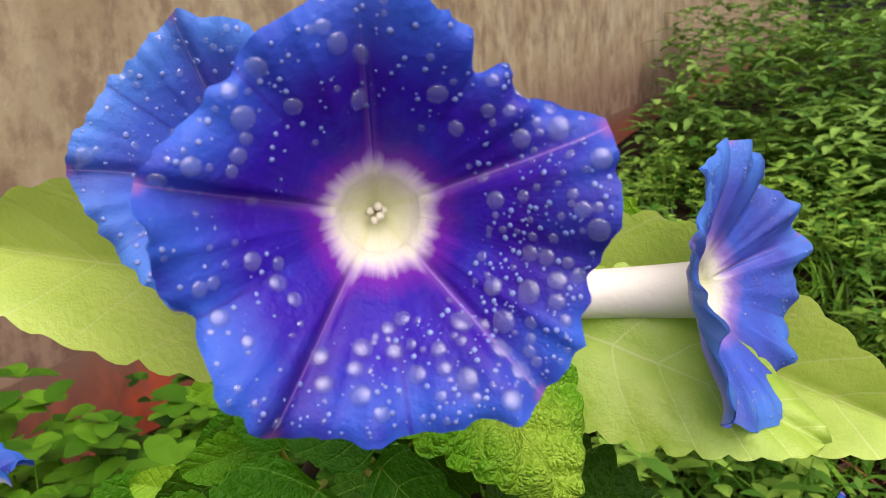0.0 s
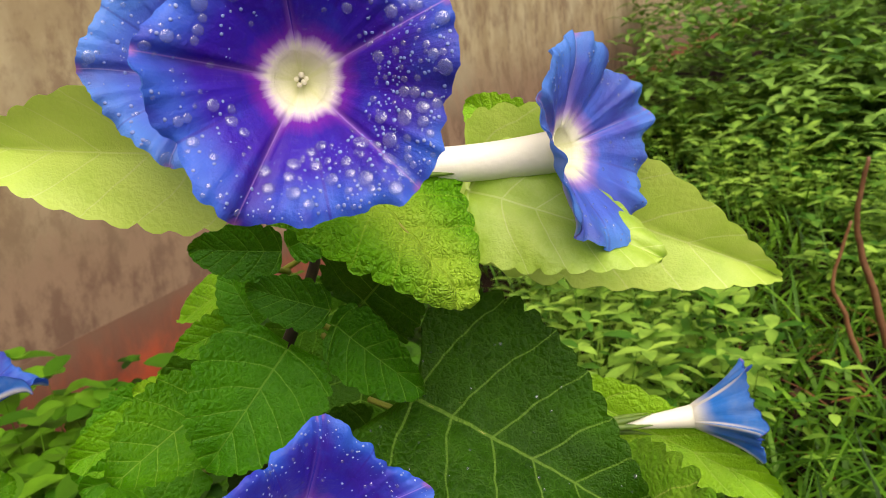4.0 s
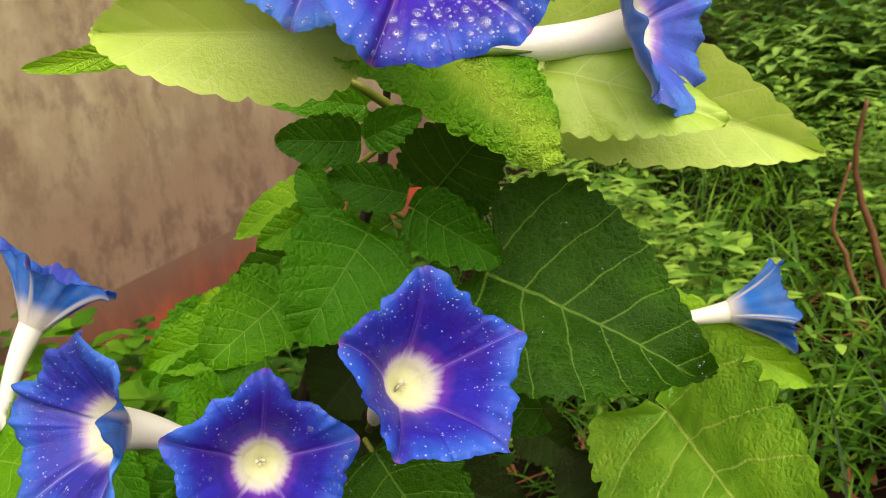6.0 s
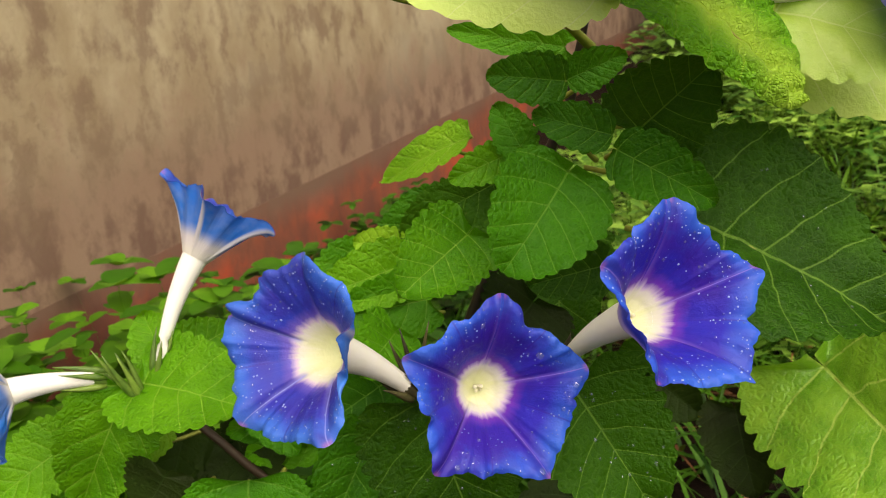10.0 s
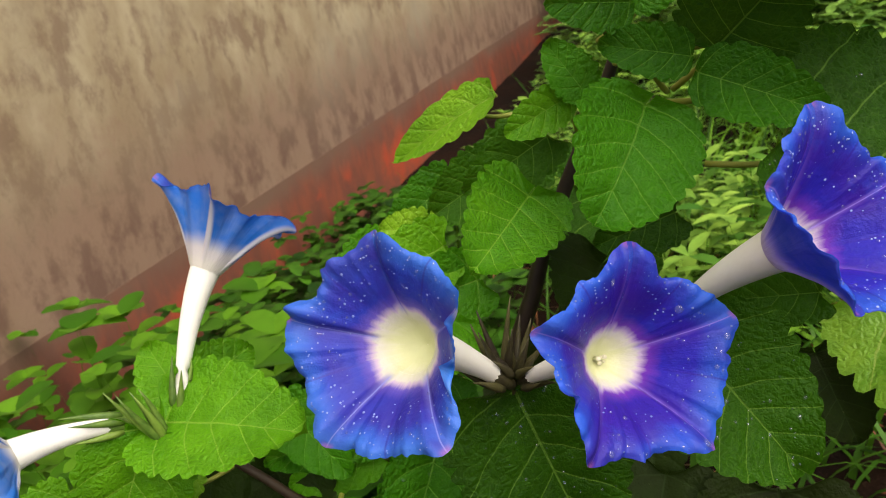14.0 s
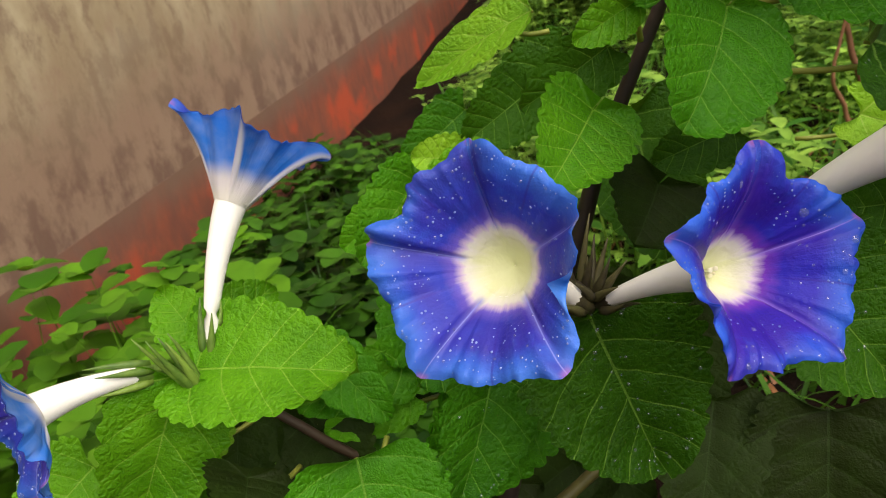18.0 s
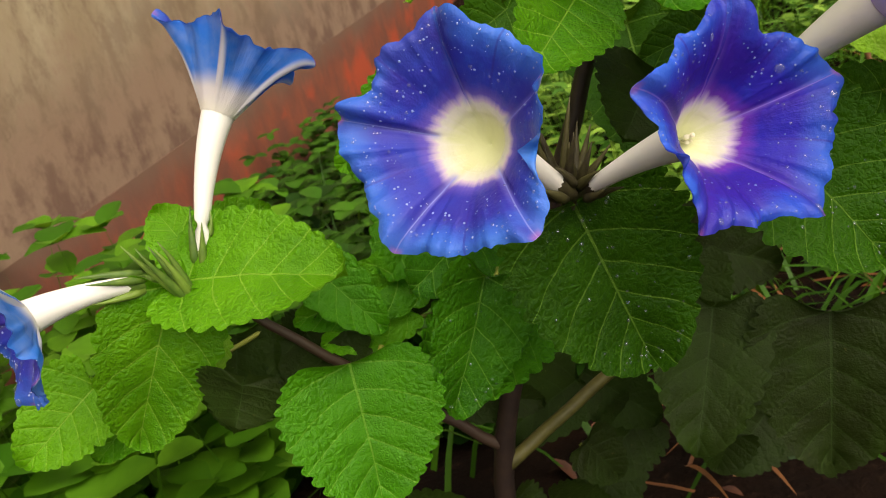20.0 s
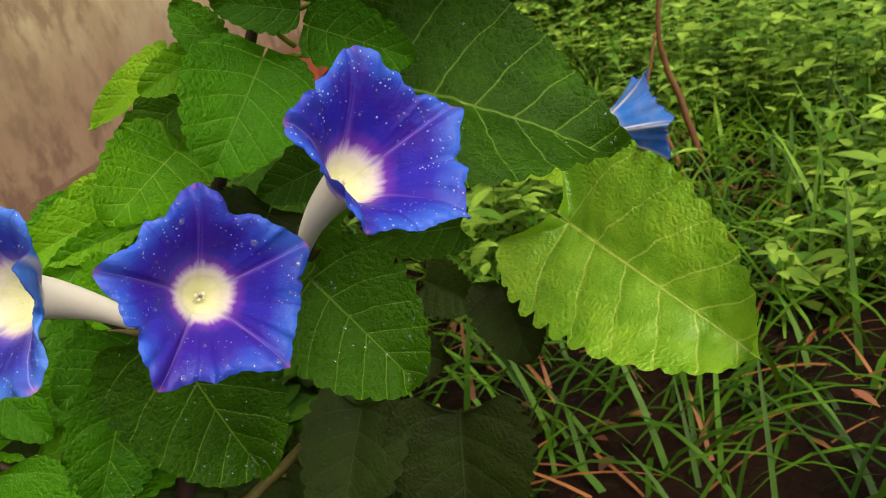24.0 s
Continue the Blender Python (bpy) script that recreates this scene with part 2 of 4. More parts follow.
def corolla_material(name, inner, outer, rib, ring, reach=0.0):
    """The inside of a bloom: cream funnel fading out in pale rays, rosy ring, deep blue limb with five paler ribs and folds between them."""
    m = Nodes(name)
    u, v = m.uv()
    p = m.coords("Object")
    five = m.math("MULTIPLY", v, 5.0)
    off = m.math("ABSOLUTE", m.math("SUBTRACT", five, m.math("ROUND", five)))
    away = m.math("MULTIPLY", off, u)
    rays = m.noise(m.coords("UV", (0.3, 20, 1)), 2.0, 3.0, 0.55)
    soft = m.noise(p, 120.0, 3.0)
    blur = m.math("ADD", u, m.math("MULTIPLY", m.math("SUBTRACT", rays, 0.5), 0.11))
    blur = m.math("ADD", blur, m.math("MULTIPLY", m.math("SUBTRACT", soft, 0.5), 0.05))
    blur = m.math("SUBTRACT", blur, m.math("ADD", reach, m.math("MULTIPLY", m.math("SUBTRACT", 1.0, m.step(off, 0.0, 0.20)), 0.045)))
    c = m.ramp(blur, (0.0, (0.66, 0.69, 0.42)), (0.07, (0.74, 0.75, 0.58)), (0.145, (0.82, 0.80, 0.74)), (0.18, (0.72, 0.58, 0.80)), (0.235, ring), (0.34, inner), (0.58, inner), (1.0, outer))
    patch = m.noise(p, 34.0, 3.0)
    deep = m.mix(0.6, inner, (0.060, 0.003, 0.24))
    c = m.mix(m.math("MULTIPLY", m.math("MULTIPLY", m.step(patch, 0.46, 0.66), m.step(u, 0.25, 0.45)), 0.65), c, deep)
    # Deeper violet beside the ribs, with the shade of their flanks painted in.
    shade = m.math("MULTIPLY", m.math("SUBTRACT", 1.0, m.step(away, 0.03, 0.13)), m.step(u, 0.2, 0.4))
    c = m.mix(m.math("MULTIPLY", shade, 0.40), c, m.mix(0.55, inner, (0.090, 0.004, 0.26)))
    # Paler blue rim, which also holds the sky sheen of wet petals.
    c = m.mix(m.math("MULTIPLY", m.math("MULTIPLY", m.step(u, 0.60, 1.0), m.step(patch, 0.62, 0.38)), 0.6), c, m.mix(0.5, outer, (0.12, 0.30, 0.86)))
    # the rib: a thin pale line within a rosy band, dark on one flank
    thin = m.math("MULTIPLY", m.math("SUBTRACT", 1.0, m.step(away, 0.001, 0.0055)), m.step(u, 0.19, 0.27))
    band = m.math("MULTIPLY", m.math("SUBTRACT", 1.0, m.step(away, 0.004, 0.030)), m.math("MULTIPLY", m.step(u, 0.17, 0.26), m.math("SUBTRACT", 1.0, m.step(u, 0.25, 0.95))))
    c = m.mix(m.math("MULTIPLY", band, 0.55), c, m.mix(0.5, ring, rib))
    c = m.mix(m.math("MULTIPLY", thin, 0.62), c, rib)
    # Fold lines between the ribs, their shade put into the colour.
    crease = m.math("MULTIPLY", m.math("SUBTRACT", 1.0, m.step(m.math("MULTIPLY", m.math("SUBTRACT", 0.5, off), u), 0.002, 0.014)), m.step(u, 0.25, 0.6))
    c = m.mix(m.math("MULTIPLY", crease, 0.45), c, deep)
    tip = m.math("MULTIPLY", m.math("SUBTRACT", 1.0, m.step(off, 0.008, 0.045)), m.step(u, 0.94, 0.995))
    c = m.mix(m.math("MULTIPLY", tip, 0.55), c, (0.50, 0.15, 0.46))
    streak = m.noise(m.coords("UV", (1.2, 95, 1)), 3.0, 4.0, 0.6)
    c = m.mix(m.math("MULTIPLY", m.step(streak, 0.5, 0.75), 0.10), c, m.mix(0.5, c, rib))
    pale = m.step(m.noise(p, 85.0, 5.0, 0.65), 0.52, 0.78)
    c = m.mix(m.math("MULTIPLY", m.math("MULTIPLY", pale, u), 0.55), c, outer)
    worn = m.math("MULTIPLY", m.step(m.noise(p, 210.0, 5.0, 0.7), 0.66, 0.74), m.step(u, 0.35, 0.9))
    c = m.mix(m.math("MULTIPLY", worn, 0.35), c, (0.34, 0.40, 0.85))
    wrinkle = m.noise(p, 150.0, 5.0, 0.6)
    nb = m.bump(m.math("ADD", m.math("ADD", wrinkle, m.math("MULTIPLY", m.noise(p, 600.0, 3.0), 0.25)), m.math("MULTIPLY", streak, 0.16)), 0.58, 0.0011)
    m.set(c, 0.42, Specular_IOR_Level=0.34)
    return m.thin(c, m.math("MULTIPLY", m.step(u, 0.10, 0.26), 0.40), nb).mat


def back_material(name, blue, white, wedge_width=0.15, low=0.13, high=0.42):
    """The outside of a bloom: paler blue with white wedges running up from the tube."""
    m = Nodes(name)
    u, v = m.uv()
    p = m.coords("Object")
    five = m.math("MULTIPLY", v, 5.0)
    off = m.math("ABSOLUTE", m.math("SUBTRACT", five, m.math("ROUND", five)))
    wedge = m.math("MULTIPLY", wedge_width, m.math("SUBTRACT", 1.06, u))
    line = m.math("SUBTRACT", 1.0, m.step(m.math("SUBTRACT", off, wedge), -0.02, 0.03))
    c = m.mix(m.step(m.noise(p, 90.0, 4.0), 0.3, 0.75), blue, m.mix(0.16, blue, white))
    c = m.mix(m.math("MULTIPLY", line, 0.85), c, white)
    c = m.mix(m.step(u, low, high), white, c)
    nb = m.bump(m.noise(m.coords("UV", (2, 50, 1)), 3.0, 4.0), 0.4, 0.0006)
    m.set(c, 0.5, Specular_IOR_Level=0.25)
    return m.thin(c, 0.42, nb).mat


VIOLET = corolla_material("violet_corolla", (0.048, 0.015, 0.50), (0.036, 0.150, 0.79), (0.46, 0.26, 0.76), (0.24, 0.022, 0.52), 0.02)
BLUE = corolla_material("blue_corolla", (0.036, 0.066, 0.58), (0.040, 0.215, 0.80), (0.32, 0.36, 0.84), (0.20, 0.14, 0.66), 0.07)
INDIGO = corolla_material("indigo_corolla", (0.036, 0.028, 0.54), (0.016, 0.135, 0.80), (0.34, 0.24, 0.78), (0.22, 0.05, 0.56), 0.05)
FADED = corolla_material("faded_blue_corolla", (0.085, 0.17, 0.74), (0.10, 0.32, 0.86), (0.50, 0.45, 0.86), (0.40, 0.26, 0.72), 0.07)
BACK = back_material("corolla_back", (0.030, 0.270, 0.92), (0.90, 0.88, 0.86), 0.10)
VIOLET_BACK = back_material("violet_corolla_back", (0.060, 0.130, 0.78), (0.62, 0.54, 0.88), 0.03)
TALL_BACK = back_material("trumpet_back", (0.030, 0.250, 0.90), (0.92, 0.90, 0.87), 0.10, 0.30, 0.50)
SOFT_BACK = back_material("soft_corolla_back", (0.13, 0.34, 0.90), (0.60, 0.56, 0.90), 0.05)

dm = Nodes("water")
clear, lens, drop_sheen, film = dm.put("ShaderNodeBsdfTransparent"), dm.put("ShaderNodeBsdfRefraction"), dm.put("ShaderNodeBsdfDiffuse"), dm.put("ShaderNodeBsdfGlossy")
lens.inputs["IOR"].default_value, lens.inputs["Roughness"].default_value = 1.33, 0.0
# Pale diffuse share, standing for the sky's brightness in clear drops.
drop_sheen.inputs[0].default_value = (0.72, 0.82, 1.0, 1)
film.inputs["Roughness"].default_value = 0.04
inner, body, coat = dm.put("ShaderNodeMixShader"), dm.put("ShaderNodeMixShader"), dm.put("ShaderNodeMixShader")
inner.inputs[0].default_value, body.inputs[0].default_value = 0.15, 0.085
edge = dm.put("ShaderNodeLayerWeight")
edge.inputs[0].default_value = 0.30
gloss = dm.math("ADD", 0.06, dm.math("MULTIPLY", dm.math("POWER", edge.outputs["Facing"], 3.2), 0.42))
for a, c in ((clear.outputs[0], inner.inputs[1]), (lens.outputs[0], inner.inputs[2]), (inner.outputs[0], body.inputs[1]), (drop_sheen.outputs[0], body.inputs[2]), (gloss, coat.inputs[0]), (body.outputs[0], coat.inputs[1]), (film.outputs[0], coat.inputs[2]), (coat.outputs[0], dm.out.inputs[0])):
    dm.link(a, c)
WATER = dm.mat
# Finest drops: opaque pale blue in place of glints.
MIST = plain_material("droplet_glints", (0.12, 0.19, 0.60), (0.42, 0.54, 0.92), 0.08, 50.0, share=0.3)


# ---- builders ----
def mesh_object(name, verts, faces, material, uvs=None, smooth=True):
    me = bpy.data.meshes.new(name)
    me.from_pydata([tuple(v) for v in verts], [], faces)
    if uvs is not None:
        layer = me.uv_layers.new(name="UVMap")
        for loop in me.loops:
            layer.data[loop.index].uv = uvs[loop.vertex_index]
    me.materials.append(material)
    if smooth:
        me.polygons.foreach_set("use_smooth", [True] * len(me.polygons))
    return new(name, me)


def part(name, ob, parent, label=""):
    """Hangs an object under its thing."""
    ob.name = name
    ob.parent = parent
    return tagged(ob, label)


def thing(name, at, label, category, group="", kind=""):
    e = new(name)
    e.empty_display_size = 0.01
    e.location = at
    bpy.context.view_layer.update()
    return tagged(e, label, category, group, kind)


def placed(ob, parent):
    """Keeps an object in world place under a parent that only stands elsewhere."""
    ob.parent = parent
    ob.matrix_parent_inverse = Matrix.Translation(parent.location).inverted()
    return ob


def tube_mesh(points, radii, sides=10, close=True):
    pts = [Vector(p) for p in points]
    verts, faces = [], []
    ref = Vector((0.31, 0.22, 0.93))
    for i, p in enumerate(pts):
        d = (pts[min(i + 1, len(pts) - 1)] - pts[max(i - 1, 0)]).normalized()
        a = d.cross(ref)
        if a.length < 0.05:
            a = d.cross(Vector((1, 0, 0)))
        a.normalize()
        b = d.cross(a)
        for k in range(sides):
            w = 2 * math.pi * k / sides
            verts.append(p + radii[i] * (a * math.cos(w) + b * math.sin(w)))
    for i in range(len(pts) - 1):
        for k in range(sides):
            l = (k + 1) % sides
            faces.append((i * sides + k, i * sides + l, (i + 1) * sides + l, (i + 1) * sides + k))
    if close:
        faces.append(tuple(range(sides))[::-1])
        faces.append(tuple((len(pts) - 1) * sides + k for k in range(sides)))
    return verts, faces


def bent(a, b, sag, n=8, side=(0, 0, 0)):
    """A gently bowed line from a to b."""
    a, b, side = Vector(a), Vector(b), Vector(side)
    return [a.lerp(b, i / n) + (Vector((0, 0, -sag)) + side) * math.sin(math.pi * i / n) for i in range(n + 1)]


def wobbly(points, n, amount, seed):
    """A smooth line through points with small knobbly shifts."""
    pts = [Vector(p) for p in points]
    out = []
    m = len(pts) - 1
    for i in range(n + 1):
        s = i / n * m
        k = min(int(s), m - 1)
        f = s - k
        p0, p1, p2, p3 = pts[max(k - 1, 0)], pts[k], pts[k + 1], pts[min(k + 2, m)]
        q = 0.5 * (2 * p1 + (p2 - p0) * f + (2 * p0 - 5 * p1 + 4 * p2 - p3) * f * f + (3 * p1 - p0 - 3 * p2 + p3) * f ** 3)
        out.append(q + amount * noise.noise_vector(q * 40 + Vector((seed, 0, 0))))
    return out


# ---- shrub leaves ----
shrub = thing("shrub", (-0.13, 0.33, -0.085), "leafy green garden shrub with toothed crinkled leaves, wet from rain", "shrub")
leaf_count = 0


def blade(length, width, seed, teeth=15, curl=0.35, cup=0.05, quilt=0.8, wave=0.03, nv=9, cord=0.16, blunt=True):
    """A heart-shaped toothed blade along +y, its stalk end at the origin and its upper face towards +z."""
    rng = random.Random(seed)
    nu = teeth * 4
    verts, faces, uvs = [], [], []
    ph = rng.uniform(0, 6.28)
    lean = rng.uniform(-0.08, 0.08)
    cols = 2 * nv + 1
    for i in range(nu + 1):
        u = i / nu
        turn = math.pi * u
        along = 0.5 - 0.5 * math.cos(turn)
        rim = -cord + (1 + cord) * along + cord * math.exp(-(turn / 0.34) ** 2)
        full = max(0.0, math.sin(math.pi * min(1.0, u + 0.002) ** 0.86)) ** 0.92
        full *= 1.0 - (blunt if isinstance(blunt, float) else 0.30 if blunt else 0.50) * max(0.0, (u - 0.36) / 0.64) ** 1.1
        step = u * teeth + 0.25 * math.sin(5 * u + ph)
        size = 0.85 + 0.3 * random.Random(seed * 131 + int(step)).random()
        tooth = 0.6 + size * (math.sin(math.pi * (step % 1.0) ** 0.88) ** 0.55 - 0.6)
        for j in range(cols):
            v = (j - nv) / nv
            a = abs(v)
            edge = 1.0 + ((0.19 if teeth < 12 else 0.165 if teeth < 17 else 0.145) * (tooth - 0.6) * (0.35 + 0.65 * full) * min(1.0, u / 0.06) if a > 0.99 else 0.0)
            x = 0.5 * width * full * v * edge + lean * length * u * u * 0.5
            y = along + (rim - along) * a ** 1.25
            if a > 0.99:
                y += 0.022 * (tooth - 0.6) * (u - 0.2)
            s = 5.6 * (y - 0.10 * a * full - 0.10 * (a * full) ** 3) / (1 + 0.48 * a * full)
            bump = abs(math.sin(math.pi * s)) ** 0.8 * math.sin(math.pi * min(1, a * 0.96 + 0.02)) ** 0.7
            z = quilt * 0.014 * width * bump
            z += cup * width * a * a + 0.07 * width * a - 0.012 * width * (1 - a) ** 6
            z += wave * width * a * a * math.sin(9 * u + ph + (2.0 if v > 0 else 0.0))
            z += quilt * 0.014 * width * (noise.noise(Vector((x * 130, y * length * 130, seed * 3.1))) + 0.6 * noise.noise(Vector((x * 45, y * length * 45, seed * 1.3))))
            uvs.append((y, 0.5 + 0.5 * full * v))
            y *= length
            if abs(curl) > 0.001:
                r = length / curl
                y, z = r * math.sin(y / r) + z * math.sin(y / r), z - r * (1 - math.cos(y / r))
            verts.append(Vector((x, y, z)))
    for i in range(nu):
        for j in range(cols - 1):
            k = i * cols + j
            faces.append((k, k + 1, k + cols + 1, k + cols))
    # turn the chord of the bent blade back onto +y
    end = verts[nu * cols + nv].copy()
    fix = Matrix.Rotation(-math.atan2(end.z, end.y), 3, "X")
    grow = length / max(1e-6, Vector((end.y, end.z)).length)
    return [fix @ p * grow for p in verts], faces, uvs


def frame_of(base, tip, up):
    y = (Vector(tip) - Vector(base)).normalized()
    z = Vector(up) - y * y.dot(Vector(up))
    z.normalize()
    x = y.cross(z)
    m = Matrix((x, y, z)).transposed().to_4x4()
    m.translation = Vector(base)
    return m


def leaf(material, base, tip, width, up, curl=0.35, cup=0.05, quilt=0.8, wave=0.03, stalk=None, cord=0.20, label="", blunt=True, drops=0):
    global leaf_count
    leaf_count += 1
    length = (Vector(tip) - Vector(base)).length
    teeth = 10 if width < 0.040 else 15 if width < 0.075 else 19
    verts, faces, uvs = blade(length, width, leaf_count, teeth, curl, cup, quilt, wave, 9, cord, blunt)
    ob = mesh_object("leaf", verts, faces, material, uvs)
    m = frame_of(base, tip, up)
    ob.matrix_world = m
    placed(ob, shrub)
    label = label or {DEEP: "dark leaf coloured as if in shade", CRINKLED: "crinkled bright green leaf", GLOSSY: "large glossy lime green leaf", PALE: "pale yellow-green leaf", LIME: "lime green leaf", DARK: "dark green leaf"}.get(material, "")
    if label:
        tagged(ob, label)
    if stalk is None:
        stalk = Vector(base) - (m.to_3x3() @ Vector((0, 0.12, 0.06))) * length
        stalk = stalk.lerp(Vector((-0.10, 0.31, stalk.z - 0.02)), 0.12) + Vector((0, 0.014, -0.012))
    inv = m.inverted()
    pts = [inv @ q for q in bent(stalk, Vector(base) + m.to_3x3() @ Vector((0, 0.02, -0.0004)), 0.002)]
    vs, fs = tube_mesh(pts, [0.0011 + 0.0004 * (1 - i / 8) for i in range(9)], 7)
    part("petiole", mesh_object("petiole", vs, fs, GREEN_STEM), ob)
    # raised midrib under the blade
    n = 12
    pts = [Vector((verts[(2 + i * int(teeth * 3.2) // n) * 19 + 9])) for i in range(n)]
    pts = [p + Vector((0, 0, -0.0009)) for p in pts]
    vs, fs = tube_mesh(pts, [0.0009 * (1 - 0.8 * i / n) for i in range(n)], 6)
    part("midrib", mesh_object("midrib", vs, fs, STEM if material is DEEP else GREEN_STEM), ob)
    if drops:
        rng = random.Random(leaf_count)
        small = bmesh.new()
        cols, rows = 19, len(verts) // 19
        for k in range(drops):
            i, j = rng.randrange(3, rows - 4), rng.randrange(1, cols - 2)
            a, c, d = verts[i * cols + j], verts[i * cols + j + 1], verts[(i + 1) * cols + j]
            nrm = (c - a).cross(d - a)
            if nrm.length < 1e-12:
                continue
            nrm.normalize()
            if nrm.z < 0:
                nrm.negate()
            size = 0.0009 * rng.uniform(0.4, 1.0) ** 1.4
            q = a.lerp(c, rng.random()).lerp(d, rng.random() * 0.5)
            at = Matrix.Translation(q + nrm * size * 0.2) @ nrm.to_track_quat("Z", "Y").to_matrix().to_4x4() @ Matrix.Diagonal((size, size, size * 0.5, 1))
            bmesh.ops.create_icosphere(small, subdivisions=2, radius=1.0, matrix=at)
        me = bpy.data.meshes.new("rain_film")
        small.to_mesh(me)
        small.free()
        me.materials.append(WATER)
        me.polygons.foreach_set("use_smooth", [True] * len(me.polygons))
        tagged(part("rain_film", new("rain_film", me), ob, "fine clear rain droplets"), kind="stuff")
    return ob


leaf(PALE, (-0.0415, 0.2070, 0.4563), (-0.1409, 0.2260, 0.4644), 0.054, (-0.24, -0.97, 0.10), curl=.3, wave=.05, cord=.08, quilt=.35, blunt=False)  # pale leaf behind the large bloom
leaf(LIME, (-0.1218, 0.2400, 0.4583), (-0.1821, 0.2460, 0.4545), 0.012, (-0.01, -1.00, 0.01))  # folded tip
leaf(MID, (-0.048, 0.298, 0.417), (-0.104, 0.309, 0.429), 0.018, (-0.16, -0.98, 0.12))  # thin side leaf
leaf(CRINKLED, (-0.020, 0.228, 0.452), (0.025, 0.198, 0.396), 0.086, (0.43, -0.61, 0.67), quilt=2.2, cup=-.06, cord=.30, blunt=0.72)  # crinkled front leaf
leaf(PALE, (0.030, 0.278, 0.431), (0.158, 0.266, 0.376), 0.072, (0.08, -0.99, 0.07), curl=.25, cup=.02, cord=.1, quilt=.35, blunt=0.8)  # right pale leaf
leaf(PALE, (0.030, 0.236, 0.430), (0.098, 0.216, 0.403), 0.050, (0.10, -0.80, 0.60), curl=.5, cup=-.08, cord=.12, quilt=1.0, wave=.08, blunt=False, label="pale green leaf with a curled edge")
leaf(LIME, (0.061, 0.327, 0.433), (0.037, 0.340, 0.452), 0.030, (-0.32, -0.91, 0.26))  # pale leaf upper edge
leaf(DARK, (-0.019, 0.269, 0.379), (0.010, 0.254, 0.410), 0.050, (-0.41, -0.91, -0.07))  # dark leaf
leaf(GREEN, (-0.052, 0.273, 0.404), (-0.089, 0.268, 0.411), 0.025, (0.15, -0.98, 0.11), cord=.04)  # small leaf
leaf(GREEN, (-0.050, 0.283, 0.403), (-0.022, 0.282, 0.413), 0.020, (-0.07, -0.99, 0.13), cord=.02)  # small round leaf
leaf(GREEN, (-0.033, 0.262, 0.379), (-0.068, 0.271, 0.390), 0.023, (-0.16, -0.96, 0.23), cord=.04)  # small leaf
leaf(GREEN, (-0.071, 0.286, 0.367), (-0.084, 0.296, 0.392), 0.022, (-0.05, -0.94, 0.33), cord=.02)  # small round leaf
leaf(GREEN, (-0.031, 0.261, 0.372), (0.006, 0.229, 0.352), 0.031, (-0.44, -0.79, 0.43), cord=.05)  # side leaf
leaf(GREEN, (-0.054, 0.263, 0.363), (-0.088, 0.240, 0.324), 0.056, (0.23, -0.85, 0.47), quilt=1.0, cord=.07, curl=.7)  # middle leaf
leaf(LIME, (-0.094, 0.385, 0.360), (-0.152, 0.428, 0.327), 0.032, (-0.68, -0.48, 0.56), cord=.04, blunt=False, quilt=.5)  # lime leaf
leaf(BRIGHT, (-0.078, 0.292, 0.368), (-0.110, 0.287, 0.358), 0.020, (0.07, -0.97, 0.23), quilt=2, cord=.04)  # crinkled small leaf
leaf(DARK, (-0.087, 0.307, 0.349), (-0.129, 0.308, 0.330), 0.030, (-0.11, -0.98, 0.18))  # dark leaf under
leaf(BRIGHT, (-0.103, 0.290, 0.328), (-0.139, 0.256, 0.309), 0.046, (0.32, -0.70, 0.64), cup=.08)  # round bright leaf
leaf(LARGE, (-0.002, 0.252, 0.340), (0.086, 0.226, 0.288), 0.110, (0.19, -0.73, 0.66), quilt=1.0, cord=.18, blunt=0.72, drops=40, label="large dark green leaf with pale veins")  # big leaf
leaf(GLOSSY, (0.093, 0.310, 0.225), (0.126, 0.176, 0.189), 0.112, (-0.65, -0.34, 0.68), cup=.05, cord=.26, quilt=.9, curl=.15)  # large lime leaf
leaf(LIME, (0.098, 0.392, 0.256), (0.198, 0.362, 0.204), 0.042, (-0.20, -0.92, 0.33))  # far lime leaf
leaf(DARK, (-0.131, 0.251, 0.258), (-0.112, 0.246, 0.178), 0.080, (-0.06, -1.00, 0.05), quilt=1.0, cord=.16, drops=90)  # lower leaf
leaf(DARK, (-0.062, 0.220, 0.274), (-0.031, 0.198, 0.224), 0.064, (-0.04, -0.92, 0.38), quilt=1.0, cord=.14, drops=50)  # right leaf
leaf(GREEN, (-0.238, 0.290, 0.194), (-0.240, 0.267, 0.132), 0.076, (0.12, -0.93, 0.34), quilt=1.0, cord=.12)  # bottom leaf
leaf(GREEN, (-0.155, 0.341, 0.225), (-0.201, 0.308, 0.209), 0.050, (0.37, -0.77, 0.52))  # leaf under
leaf(GREEN, (-0.160, 0.323, 0.186), (-0.210, 0.287, 0.173), 0.050, (0.37, -0.73, 0.58))  # leaf under
leaf(BRIGHT, (-0.300, 0.325, 0.243), (-0.226, 0.291, 0.237), 0.064, (-0.16, -0.49, 0.86))  # leaf by the upright bloom
leaf(BRIGHT, (-0.307, 0.321, 0.245), (-0.352, 0.322, 0.170), 0.058, (0.25, -0.93, 0.25), quilt=1.0, cord=.10)  # leaf by the upright bloom
leaf(BRIGHT, (-0.294, 0.368, 0.236), (-0.261, 0.387, 0.247), 0.040, (0.33, -0.81, 0.48))  # leaf behind the upright bloom
